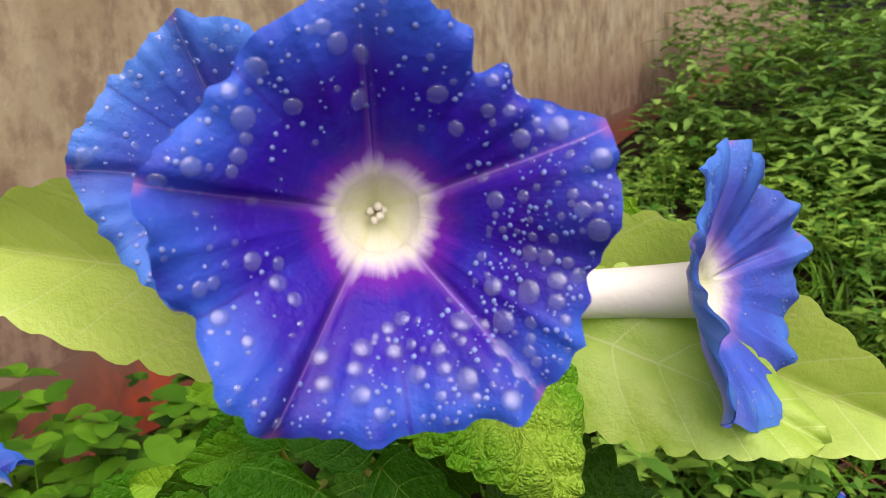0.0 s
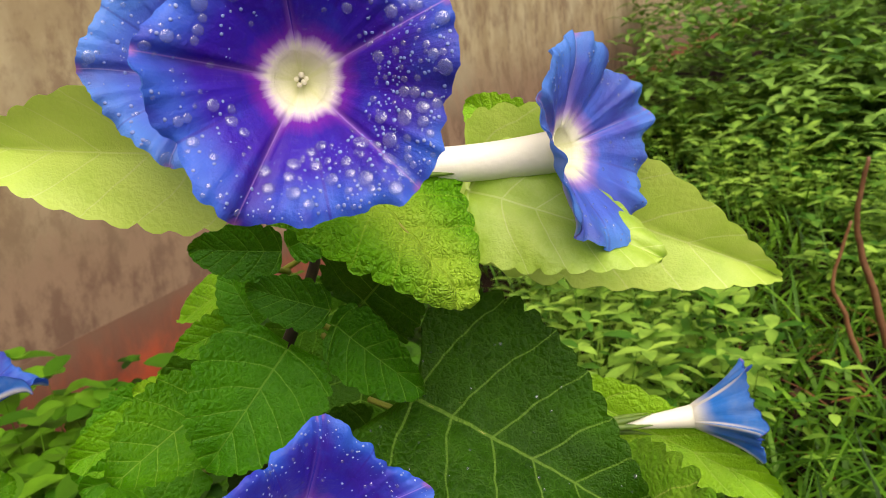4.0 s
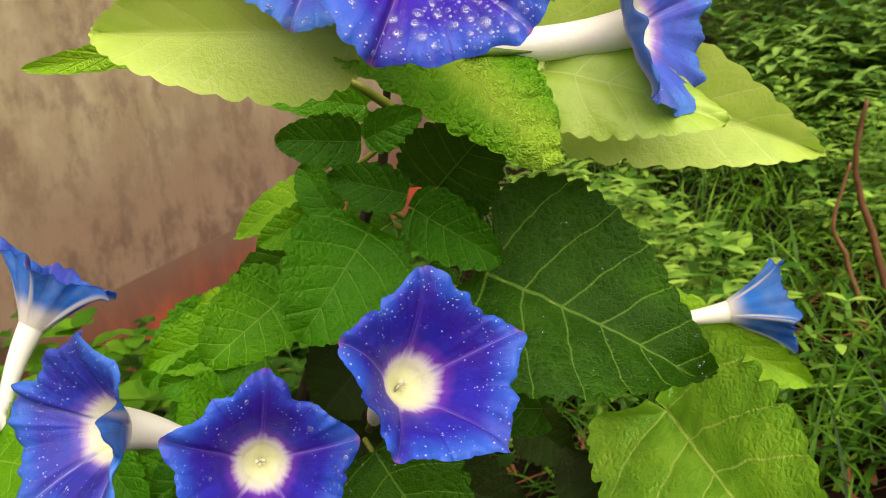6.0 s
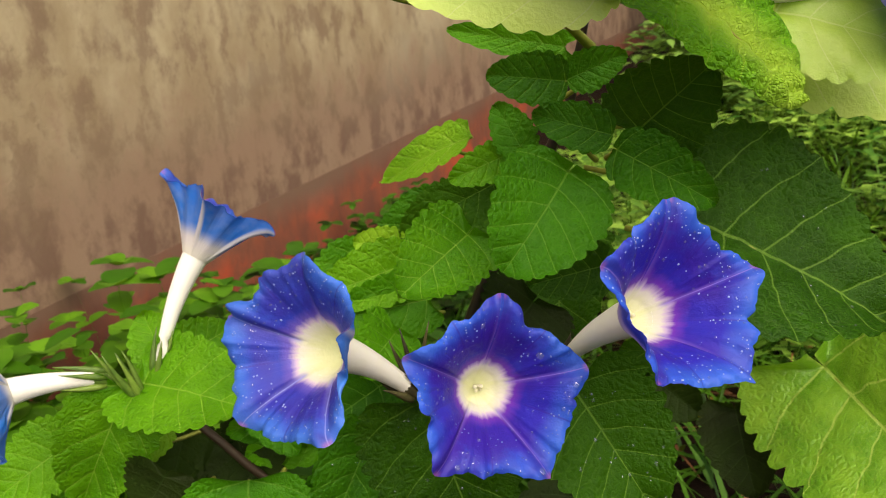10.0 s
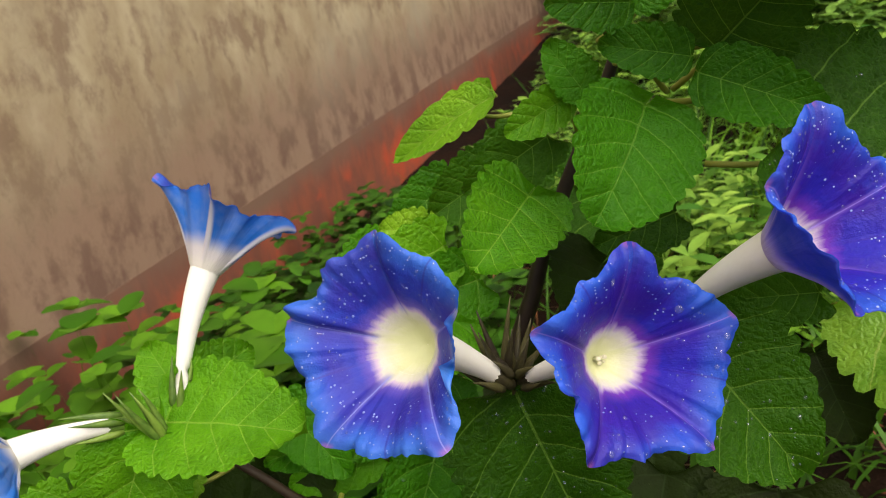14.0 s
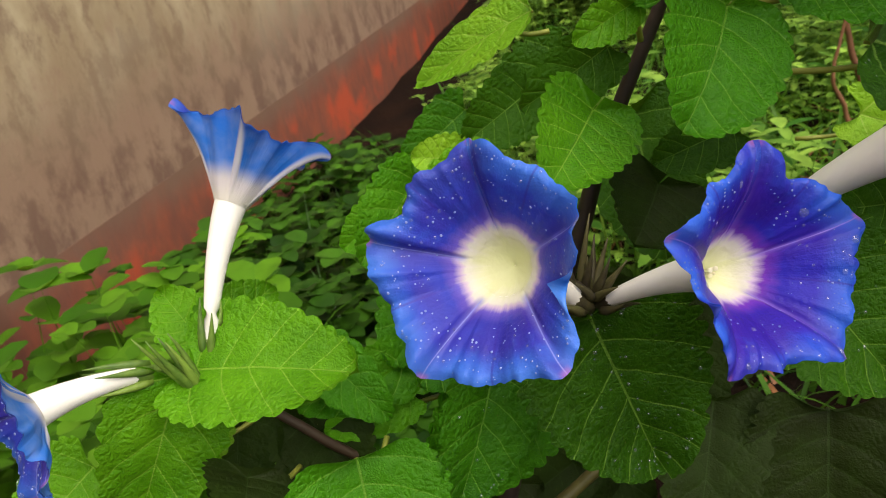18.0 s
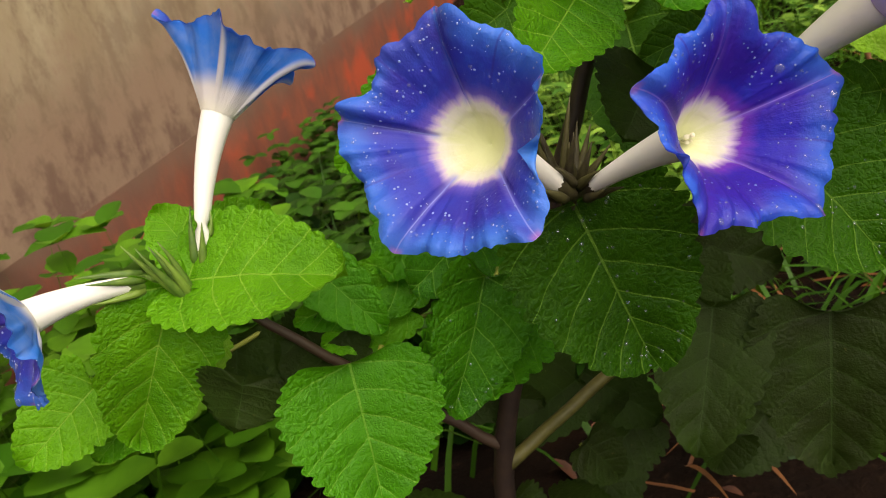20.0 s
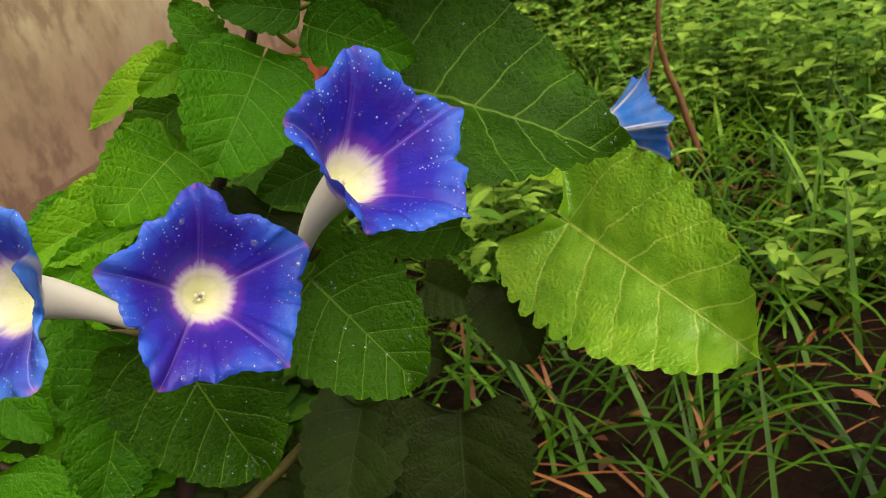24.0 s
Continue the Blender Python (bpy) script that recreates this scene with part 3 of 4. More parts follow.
leaf(BRIGHT, (-0.302, 0.368, 0.239), (-0.315, 0.386, 0.262), 0.034, (0.06, -0.78, 0.63))  # leaf behind
leaf(MID, (-0.191, 0.359, 0.197), (-0.262, 0.346, 0.197), 0.036, (0.17, -0.90, 0.41))  # leaf under
leaf(MID, (-0.204, 0.351, 0.183), (-0.252, 0.341, 0.181), 0.032, (0.17, -0.88, 0.44))  # leaf under
leaf(BRIGHT, (-0.372, 0.360, 0.187), (-0.412, 0.338, 0.165), 0.050, (0.30, -0.70, 0.60))  # low leaf at the side
leaf(MID, (-0.352, 0.372, 0.166), (-0.384, 0.350, 0.148), 0.034, (0.20, -0.75, 0.60))  # low leaf at the side
leaf(LIME, (-0.306, 0.350, 0.202), (-0.330, 0.338, 0.180), 0.032, (0.25, -0.80, 0.50))  # small lime leaf
leaf(DEEP, (-0.295, 0.362, 0.190), (-0.306, 0.340, 0.148), 0.046, (0.10, -0.90, 0.40))  # dark hanging leaf
leaf(GREEN, (-0.166, 0.296, 0.214), (-0.199, 0.281, 0.158), 0.050, (0.35, -0.85, 0.40), drops=24)  # leaf under the blue bloom
leaf(BRIGHT, (-0.142, 0.339, 0.297), (-0.192, 0.325, 0.287), 0.038, (0.19, -0.92, 0.34))  # left mid leaf
leaf(MID, (-0.129, 0.333, 0.277), (-0.187, 0.321, 0.274), 0.040, (0.17, -0.91, 0.37))  # left mid leaf
leaf(LIME, (-0.146, 0.380, 0.294), (-0.173, 0.378, 0.301), 0.026, (0.16, -0.94, 0.30))  # left mid leaf
leaf(MID, (-0.147, 0.305, 0.270), (-0.166, 0.275, 0.260), 0.040, (0.53, -0.54, 0.66))  # left mid leaf
leaf(MID, (-0.171, 0.389, 0.285), (-0.213, 0.366, 0.257), 0.044, (0.27, -0.90, 0.34))  # left far leaf
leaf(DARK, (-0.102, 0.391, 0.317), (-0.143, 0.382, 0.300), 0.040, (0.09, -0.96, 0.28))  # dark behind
leaf(MID, (-0.180, 0.424, 0.262), (-0.217, 0.421, 0.246), 0.034, (-0.06, -0.94, 0.34))  # left leaf
leaf(GREEN, (-0.171, 0.389, 0.231), (-0.210, 0.354, 0.199), 0.050, (0.14, -0.75, 0.65))  # left leaf
leaf(GREEN, (-0.140, 0.348, 0.183), (-0.186, 0.333, 0.186), 0.034, (0.28, -0.79, 0.55))  # left leaf
leaf(GREEN, (-0.141, 0.329, 0.173), (-0.202, 0.288, 0.156), 0.052, (0.22, -0.64, 0.74))  # left leaf
leaf(GREEN, (-0.121, 0.468, 0.297), (-0.169, 0.468, 0.270), 0.036, (-0.15, -0.95, 0.26))  # left leaf
leaf(GREEN, (-0.245, 0.354, 0.221), (-0.218, 0.333, 0.182), 0.034, (0.01, -0.87, 0.50))  # left leaf
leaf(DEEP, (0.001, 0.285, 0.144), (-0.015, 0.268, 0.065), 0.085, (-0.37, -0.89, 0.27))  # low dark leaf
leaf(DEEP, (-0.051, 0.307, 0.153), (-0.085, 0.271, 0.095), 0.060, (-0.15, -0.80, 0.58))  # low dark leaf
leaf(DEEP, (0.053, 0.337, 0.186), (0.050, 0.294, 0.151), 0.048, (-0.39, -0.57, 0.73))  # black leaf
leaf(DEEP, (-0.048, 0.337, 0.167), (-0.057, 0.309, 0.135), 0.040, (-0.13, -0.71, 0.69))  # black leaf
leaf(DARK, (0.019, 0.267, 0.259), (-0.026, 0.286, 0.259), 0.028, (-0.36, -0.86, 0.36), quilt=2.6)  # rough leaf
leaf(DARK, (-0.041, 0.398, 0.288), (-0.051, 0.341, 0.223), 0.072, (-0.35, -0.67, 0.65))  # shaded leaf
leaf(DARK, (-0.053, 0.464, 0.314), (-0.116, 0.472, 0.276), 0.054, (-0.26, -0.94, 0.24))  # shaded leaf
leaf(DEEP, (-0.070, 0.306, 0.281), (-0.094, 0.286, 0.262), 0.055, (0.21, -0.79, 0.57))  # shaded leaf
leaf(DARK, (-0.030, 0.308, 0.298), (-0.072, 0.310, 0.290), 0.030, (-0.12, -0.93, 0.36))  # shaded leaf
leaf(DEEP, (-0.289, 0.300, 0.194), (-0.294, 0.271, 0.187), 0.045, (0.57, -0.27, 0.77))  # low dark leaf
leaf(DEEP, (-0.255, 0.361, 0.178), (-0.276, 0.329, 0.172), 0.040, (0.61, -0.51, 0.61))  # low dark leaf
# Filler leaves added inside the shrub, dark in place of shade.
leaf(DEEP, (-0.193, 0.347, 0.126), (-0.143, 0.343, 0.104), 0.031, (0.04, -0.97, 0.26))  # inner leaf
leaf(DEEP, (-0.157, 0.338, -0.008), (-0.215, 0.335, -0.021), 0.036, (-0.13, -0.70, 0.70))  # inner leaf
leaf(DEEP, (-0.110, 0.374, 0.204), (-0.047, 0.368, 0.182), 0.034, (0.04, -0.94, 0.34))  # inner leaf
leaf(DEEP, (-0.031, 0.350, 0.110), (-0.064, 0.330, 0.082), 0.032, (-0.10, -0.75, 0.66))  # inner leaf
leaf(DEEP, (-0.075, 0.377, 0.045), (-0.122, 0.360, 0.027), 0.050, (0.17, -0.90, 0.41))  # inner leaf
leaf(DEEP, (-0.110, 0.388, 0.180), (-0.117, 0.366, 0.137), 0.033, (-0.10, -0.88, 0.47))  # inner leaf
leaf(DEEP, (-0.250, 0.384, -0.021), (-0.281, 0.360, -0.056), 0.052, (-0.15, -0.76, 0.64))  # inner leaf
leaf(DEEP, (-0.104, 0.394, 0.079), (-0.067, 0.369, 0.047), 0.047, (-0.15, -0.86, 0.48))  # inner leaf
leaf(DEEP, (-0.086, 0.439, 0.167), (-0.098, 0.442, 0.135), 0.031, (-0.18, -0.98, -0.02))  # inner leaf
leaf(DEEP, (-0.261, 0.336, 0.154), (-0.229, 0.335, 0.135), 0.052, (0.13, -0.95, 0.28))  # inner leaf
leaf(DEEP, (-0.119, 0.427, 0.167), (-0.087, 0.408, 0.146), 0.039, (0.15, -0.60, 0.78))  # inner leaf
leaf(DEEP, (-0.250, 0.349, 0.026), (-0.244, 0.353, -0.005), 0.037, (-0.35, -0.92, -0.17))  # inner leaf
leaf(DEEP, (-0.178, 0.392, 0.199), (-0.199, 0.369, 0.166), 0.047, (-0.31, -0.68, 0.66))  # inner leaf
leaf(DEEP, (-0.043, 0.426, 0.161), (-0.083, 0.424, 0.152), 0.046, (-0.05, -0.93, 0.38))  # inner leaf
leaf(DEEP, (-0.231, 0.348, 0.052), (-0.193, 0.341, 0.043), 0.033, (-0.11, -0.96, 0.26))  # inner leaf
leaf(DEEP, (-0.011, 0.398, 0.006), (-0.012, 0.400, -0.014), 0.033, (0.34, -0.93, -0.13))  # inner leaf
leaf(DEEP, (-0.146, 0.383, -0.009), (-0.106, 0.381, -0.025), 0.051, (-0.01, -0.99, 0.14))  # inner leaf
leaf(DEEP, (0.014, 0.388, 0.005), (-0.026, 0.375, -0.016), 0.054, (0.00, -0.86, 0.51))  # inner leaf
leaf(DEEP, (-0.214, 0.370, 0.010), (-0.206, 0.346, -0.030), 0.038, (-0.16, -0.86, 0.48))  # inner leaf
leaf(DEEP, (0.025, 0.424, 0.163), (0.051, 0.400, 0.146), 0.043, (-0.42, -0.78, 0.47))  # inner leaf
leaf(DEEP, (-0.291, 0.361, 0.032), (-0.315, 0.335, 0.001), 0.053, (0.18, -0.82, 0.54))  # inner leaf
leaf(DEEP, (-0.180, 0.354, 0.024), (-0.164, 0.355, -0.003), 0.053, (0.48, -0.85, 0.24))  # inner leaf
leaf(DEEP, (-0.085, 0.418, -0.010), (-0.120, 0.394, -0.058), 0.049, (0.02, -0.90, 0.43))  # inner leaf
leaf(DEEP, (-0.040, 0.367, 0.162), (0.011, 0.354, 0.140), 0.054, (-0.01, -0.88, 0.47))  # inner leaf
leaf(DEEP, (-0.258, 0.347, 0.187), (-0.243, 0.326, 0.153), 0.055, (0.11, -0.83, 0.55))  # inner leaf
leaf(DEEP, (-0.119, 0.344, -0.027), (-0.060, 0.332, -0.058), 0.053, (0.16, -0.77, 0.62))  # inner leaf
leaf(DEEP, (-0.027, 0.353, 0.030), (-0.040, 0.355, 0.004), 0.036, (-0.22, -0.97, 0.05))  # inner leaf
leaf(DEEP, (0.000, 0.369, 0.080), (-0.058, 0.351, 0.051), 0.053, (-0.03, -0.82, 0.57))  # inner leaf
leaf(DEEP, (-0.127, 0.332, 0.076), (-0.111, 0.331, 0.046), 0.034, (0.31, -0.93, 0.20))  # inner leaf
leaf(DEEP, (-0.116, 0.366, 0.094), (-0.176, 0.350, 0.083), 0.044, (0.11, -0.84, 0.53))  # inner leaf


# ---- shrub stems ----
def stem(points, r0, r1, material, name="stem", seed=1):
    pts = wobbly(points, 26, 0.0012, seed)
    vs, fs = tube_mesh(pts, [r0 + (r1 - r0) * i / 26 for i in range(27)], 10)
    ob = mesh_object(name, vs, fs, material)
    return placed(ob, shrub)


stem([(-0.192, 0.332, -0.10), (-0.179, 0.331, 0.06), (-0.150, 0.329, 0.156), (-0.112, 0.320, 0.25), (-0.080, 0.318, 0.32), (-0.048, 0.312, 0.38), (-0.036, 0.305, 0.43), (-0.030, 0.276, 0.475)], 0.0072, 0.0010, STEM)
stem([(-0.142, 0.326, 0.18), (-0.134, 0.290, 0.22), (-0.131, 0.252, 0.257)], 0.0030, 0.0016, STEM, "branch", 2)
stem([(-0.172, 0.331, 0.078), (-0.111, 0.330, 0.114), (-0.055, 0.326, 0.15)], 0.0042, 0.0028, BRANCH, "branch", 3)
stem([(-0.172, 0.330, 0.09), (-0.215, 0.330, 0.14), (-0.27, 0.335, 0.20), (-0.297, 0.331, 0.242)], 0.0034, 0.0020, STEM, "branch", 4)
stem([(-0.036, 0.289, 0.416), (-0.042, 0.284, 0.422), (-0.049, 0.28, 0.429), (-0.053, 0.282, 0.431)], 0.0026, 0.0018, GREEN_STEM, "branch", 7)
stem([(-0.050, 0.311, 0.375), (-0.018, 0.272, 0.380)], 0.0018, 0.0012, GREEN_STEM, "branch", 6)


# ---- blooms ----
def bloom(name, throat, axis, radius, depth, label, inside, base, spin=0.0, power=1.7, wave=0.05, lobes=0.05, seed=1,
          drops=40, big=0.0, throat_r=0.22, slim=0.45, back_mat=None, sepal_mat=None, fold=0.0, fold_at=0.0, notch=(), drop_size=0.0010, focus=None, ripple=7, spike=0.02, facet=0.17, curls=(), deep=1.3, stamens=5, hug=1.0, group="morning glory blooms"):
    """A trumpet bloom: limb, pale back, tube, stamens, five sepals and rain drops. base: where the tube meets the stalk."""
    rng = random.Random(seed)
    throat, axis, base = Vector(throat), Vector(axis).normalized(), Vector(base)
    e = thing(name, base, label, "flower", group)
    x = axis.cross(Vector((0, 0, 1)))
    if x.length < 0.2:
        x = Vector((1, 0, 0))
    x = (x - axis * axis.dot(x)).normalized()
    x.negate()
    y = axis.cross(x)
    r0 = radius * throat_r
    waves = [(k, rng.uniform(0, 6.28), rng.uniform(0.4, 1.0)) for k in (2, 3, 5, ripple, 11, 17)]

    def surface(s, w):
        """s: below 0 down the funnel, 0 at the throat, 1 at the edge; w: the turn in radians."""
        if s < 0:
            return throat + (x * math.cos(w) + y * math.sin(w)) * (r0 * max(0.02, 1 - abs(s) ** 1.6)) + axis * (r0 * deep * s)
        five = 5 * (w - spin)
        lobe = 1.0 + lobes * (math.cos(five) * 0.6 + 0.25 * math.cos(2 * five)) * s
        edge = sum(a * math.sin(k * w + p) / k ** 0.9 for k, p, a in waves)
        r = r0 + (radius * lobe - r0) * s * (1.0 + 0.022 * edge * s)
        off = abs((five / (2 * math.pi)) - round(five / (2 * math.pi)))
        z = depth * (1 - max(0.0, 1 - s) ** power)
        rag = noise.noise(Vector((4.2 * math.cos(w), 4.2 * math.sin(w), seed * 1.7))) + 0.5 * noise.noise(Vector((9.5 * math.cos(w), 9.5 * math.sin(w), seed * 2.3)))
        r *= 1.0 + 0.05 * rag * s ** 4
        jag = noise.noise(Vector((17 * math.cos(w), 17 * math.sin(w), seed * 3.1)))
        r *= 1.0 + (0.025 * jag * abs(jag) * 2.0 + spike * math.exp(-(off / 0.05) ** 2)) * s ** 9
        z += radius * 0.07 * noise.noise(Vector((6.5 * math.cos(w), 6.5 * math.sin(w), seed * 5.3))) * s ** 6
        z += radius * wave * (edge + 1.6 * rag) * s ** 2.2
        z -= radius * 0.075 * math.exp(-(off / 0.05) ** 2) * min(1.0, s * 3) * (1 - 0.4 * s)
        z -= radius * 0.060 * math.exp(-((0.5 - off) / 0.12) ** 2) * s
        fr = (five / (2 * math.pi)) % 1.0
        z += radius * facet * (fr - 0.5) * math.tanh(min(fr, 1 - fr) / 0.05) * s
        if fold:
            d = (w - fold_at + math.pi) % (2 * math.pi) - math.pi
            f = fold * math.exp(-(d / 0.42) ** 2) * max(0.0, s - 0.55) / 0.45
            r *= 1.0 - 0.42 * f
            z += radius * 0.42 * f
        for at, cut, wide in notch:
            d = (w - at + math.pi) % (2 * math.pi) - math.pi
            r *= 1.0 - cut * math.exp(-(d / wide) ** 2) * s ** 5
            z -= radius * 0.5 * cut * math.exp(-(d / wide) ** 2) * s ** 3
        # a pleat runs up each petal beside its rib, and the thin tissue puckers across it
        z += radius * 0.035 * math.sin(9.0 * s + 5 * math.cos(w + seed)) * noise.noise(Vector((3 * math.cos(w), 3 * math.sin(w), seed + 2.2 * s))) * s
        z += radius * 0.030 * math.exp(-((fr - 0.22) / 0.035) ** 2) * s
        for at, wide, most in curls:
            d = (w - at + math.pi) % (2 * math.pi) - math.pi
            c = most * math.exp(-(d / wide) ** 2)
            if s > 0.62 and abs(c) > 0.02:
                ring = radius * 0.38 / (abs(c) * math.pi)
                turn = (s - 0.62) / 0.38 * abs(c) * math.pi
                r += ring * math.sin(turn) - radius * (s - 0.62)
                z += math.copysign(ring * (1 - math.cos(turn)), c)
        if s > 0.9:
            z -= radius * 0.25 * (s - 0.9)
        return throat + x * (r * math.cos(w)) + y * (r * math.sin(w)) + axis * z

    ns, nw, nf = 26, 240, 9
    steps = [-(nf - i) / nf for i in range(nf)] + [i / ns for i in range(ns + 1)]
    verts, uvs, faces = [], [], []
    for f in steps:
        for k in range(nw + 1):
            w = 2 * math.pi * k / nw
            verts.append(surface(f, w) - base)
            uvs.append((0.14 + (0.86 if f > 0 else 0.14) * f, ((w - spin) / (2 * math.pi)) % 5.0))
    for i in range(len(steps) - 1):
        for k in range(nw):
            a = i * (nw + 1) + k
            faces.append((a, a + 1, a + nw + 2, a + nw + 1))
    part("corolla", mesh_object("corolla", verts, faces, inside, uvs), e, "limb with five ribs and a cream funnel throat")
    back = []
    for i in range(ns + 1):
        for k in range(nw + 1):
            s, w = i / ns, 2 * math.pi * k / nw
            nrm = (surface(s + 0.02, w) - surface(s, w)).cross(surface(s, w + 0.03) - surface(s, w - 0.03)).normalized()
            back.append(verts[(i + nf) * (nw + 1) + k] - nrm * 0.0005)
    rest = [tuple(q - nf * (nw + 1) for q in fc)[::-1] for fc in faces[nf * nw:]]
    part("corolla_back", mesh_object("corolla_back", back, rest, back_mat or BACK, uvs[nf * (nw + 1):]), e, "pale blue outside with white wedges")
    # tube, bowed from the stalk to the throat
    reach = (throat - base).length
    n = 14
    line = []
    for i in range(n + 1):
        f = i / n
        q0, q1, q2 = base, throat - axis * (reach * 0.45), throat
        line.append((q0 * (1 - f) ** 2 + q1 * 2 * f * (1 - f) + q2 * f * f) - base)
    radii = [max(0.0022, r0 * (slim + (1.0 - slim) * (i / n) ** 1.3)) for i in range(n + 1)]
    radii[-1] = r0 * 1.01
    vs, fs = tube_mesh(line, radii, 26, close=False)
    fs.append(tuple(range(26))[::-1])
    part("tube", mesh_object("tube", vs, fs, TUBE), e, "white tapering tube")
    for k in range(stamens):
        w = k * 1.26 + 0.3
        spread = (x * math.cos(w) + y * math.sin(w)) * r0
        foot, head = throat - base - axis * (deep * 0.95 * r0) + spread * 0.08, throat - base - axis * (r0 * rng.uniform(0.25, 0.6)) + spread * rng.uniform(0.08, 0.26)
        pts = [foot.lerp(head, f) for f in (0, 0.5, 0.72, 0.84, 0.95, 1.0)]
        fat = rng.uniform(0.55, 1.15)
        vs, fs = tube_mesh(pts, [r0 * fat * q for q in (0.05, 0.04, 0.06, 0.11, 0.10, 0.03)], 8)
        part("stamen", mesh_object("stamen", vs, fs, STAMEN), e, "cream stamen")
    # sepals round the foot of the tube
    d0 = (line[2] - line[0]).normalized()
    sx = d0.orthogonal().normalized()
    sy = d0.cross(sx)
    for k in range(5):
        w = 2 * math.pi * k / 5 + rng.uniform(-0.3, 0.3)
        out = sx * math.cos(w) + sy * math.sin(w)
        ln = rng.uniform(0.020, 0.032) * (0.6 if sepal_mat else hug)
        pts = [out * (r0 * (slim + (1 - slim) * (ln * f / reach) ** 1.3) + 0.0004 + 0.0012 * math.sin(2.6 * f) + 0.003 * f ** 3 * (k % 2)) + d0 * ln * f for f in (0, 0.2, 0.4, 0.6, 0.8, 1.0)]
        vs, fs = tube_mesh(pts, [0.0018, 0.0022, 0.0018, 0.0012, 0.0007, 0.0002], 7)
        part("sepal", mesh_object("sepal", vs, fs, sepal_mat or SEPAL), e)
    pts = [line[0] + d0 * q for q in (-0.006, -0.003, 0.0, 0.004, 0.008, 0.012)]
    vs, fs = tube_mesh(pts, [max(0.0022, r0 * slim) * q for q in (0.5, 0.8, 1.08, 1.14, 1.08, 0.9)], 12)
    part("receptacle", mesh_object("receptacle", vs, fs, sepal_mat or SEPAL), e)
    # rain drops lying on the limb
    small = bmesh.new()
    taken = []
    for k in range(drops):
        for _ in range(20):
            s, w = math.sqrt(rng.uniform(0.12, 0.92)), rng.uniform(0, 6.283)
            if focus is None or rng.random() < 0.25 + 0.75 * max(0.0, math.cos(w - focus)):
                break
        p = surface(s, w)
        nrm = (surface(s + 0.02, w) - surface(s - 0.02, w)).cross(surface(s, w + 0.02) - surface(s, w - 0.02)).normalized()
        if nrm.dot(axis) < 0:
            nrm.negate()
        size = drop_size * 0.8 * rng.uniform(0.30, 1.0) ** 1.8
        large = k < drops * big * 0.5
        if large:
            size = drop_size * rng.uniform(1.0, 2.3)
        if any((p - q).length < 0.95 * (size + g) for q, g in taken):
            continue
        taken.append((p, size))
        rot = nrm.to_track_quat("Z", "Y").to_matrix().to_4x4()
        m = Matrix.Translation(p - base + nrm * size * 0.18) @ rot @ Matrix.Diagonal((size, size * rng.uniform(0.90, 1.12), size * 0.40, 1))
        if size > drop_size * 0.62:
            ob = new("water_drop", DROP)
            ob.matrix_basis = m
            part("water_drop", ob, e)
        else:
            bmesh.ops.create_icosphere(small, subdivisions=2, radius=1.0, matrix=m)
    if drops:
        me = bpy.data.meshes.new("rain_film")
        small.to_mesh(me)
        me.materials.append(MIST)
        me.polygons.foreach_set("use_smooth", [True] * len(me.polygons))
        ob = part("rain_film", new("rain_film", me), e, "fine clear rain droplets")
        tagged(ob, kind="stuff")
    small.free()
    return e


bm = bmesh.new()
bmesh.ops.create_icosphere(bm, subdivisions=3, radius=1.0)
DROP = bpy.data.meshes.new("water_drop")
bmesh.ops.delete(bm, geom=[q for q in bm.verts if q.co.z < -0.42], context="VERTS")
bm.to_mesh(DROP)
bm.free()
DROP.materials.append(WATER)
DROP.polygons.foreach_set("use_smooth", [True] * len(DROP.polygons))

bloom("morning_glory_flower", (-0.0153, 0.1675, 0.4818), (0.16, -0.96, 0.10), 0.0405, 0.025, "large open violet-blue bloom covered in rain drops", VIOLET,
      (0.006, 0.236, 0.458), spin=1.62, wave=0.034, seed=3, drops=900, big=0.28, drop_size=0.0010, focus=-0.6, lobes=0.07, throat_r=0.20, power=1.5,
      notch=((0.98, 0.22, 0.09), (2.30, 0.08, 0.08), (-0.30, 0.05, 0.06), (3.5, 0.06, 0.09)), curls=((0.72, 0.20, -0.45), (3.05, 0.16, 0.35)))
bloom("morning_glory_flower", (-0.0514, 0.2060, 0.4833), (0.05, -0.93, 0.30), 0.0323, 0.024, "blue bloom half hidden behind the large bloom", FADED,
      (-0.046, 0.256, 0.456), spin=0.6, wave=0.06, seed=5, drops=220, big=0.1, drop_size=0.0012, power=1.4)
bloom("morning_glory_flower", (0.0665, 0.229, 0.443), (0.80, -0.56, 0.20), 0.0385, 0.015, "pale blue bloom turned sideways with a long white tube", FADED,
      (-0.004, 0.226, 0.444), spin=0.1, wave=0.06, seed=8, drops=160, drop_size=0.0009, slim=0.8, throat_r=0.21, power=1.3, facet=0.12, back_mat=SOFT_BACK, curls=((3.2, 0.35, 0.25),))
bloom("morning_glory_flower", (-0.041, 0.182, 0.323), (0.46, -0.72, 0.50), 0.034, 0.032, "violet-blue funnel-shaped bloom with rain droplets", INDIGO,
      (-0.062, 0.236, 0.280), spin=1.3, wave=0.05, seed=11, slim=0.40, sepal_mat=DRY_SEPAL, drops=330, drop_size=0.0008, lobes=0.12, power=1.6, throat_r=0.24,
      notch=((0.6, 0.10, 0.09), (2.0, 0.08, 0.10), (-0.6, 0.06, 0.10)), curls=((3.25, 0.30, 0.26), (3.95, 0.22, 0.22)), back_mat=VIOLET_BACK)
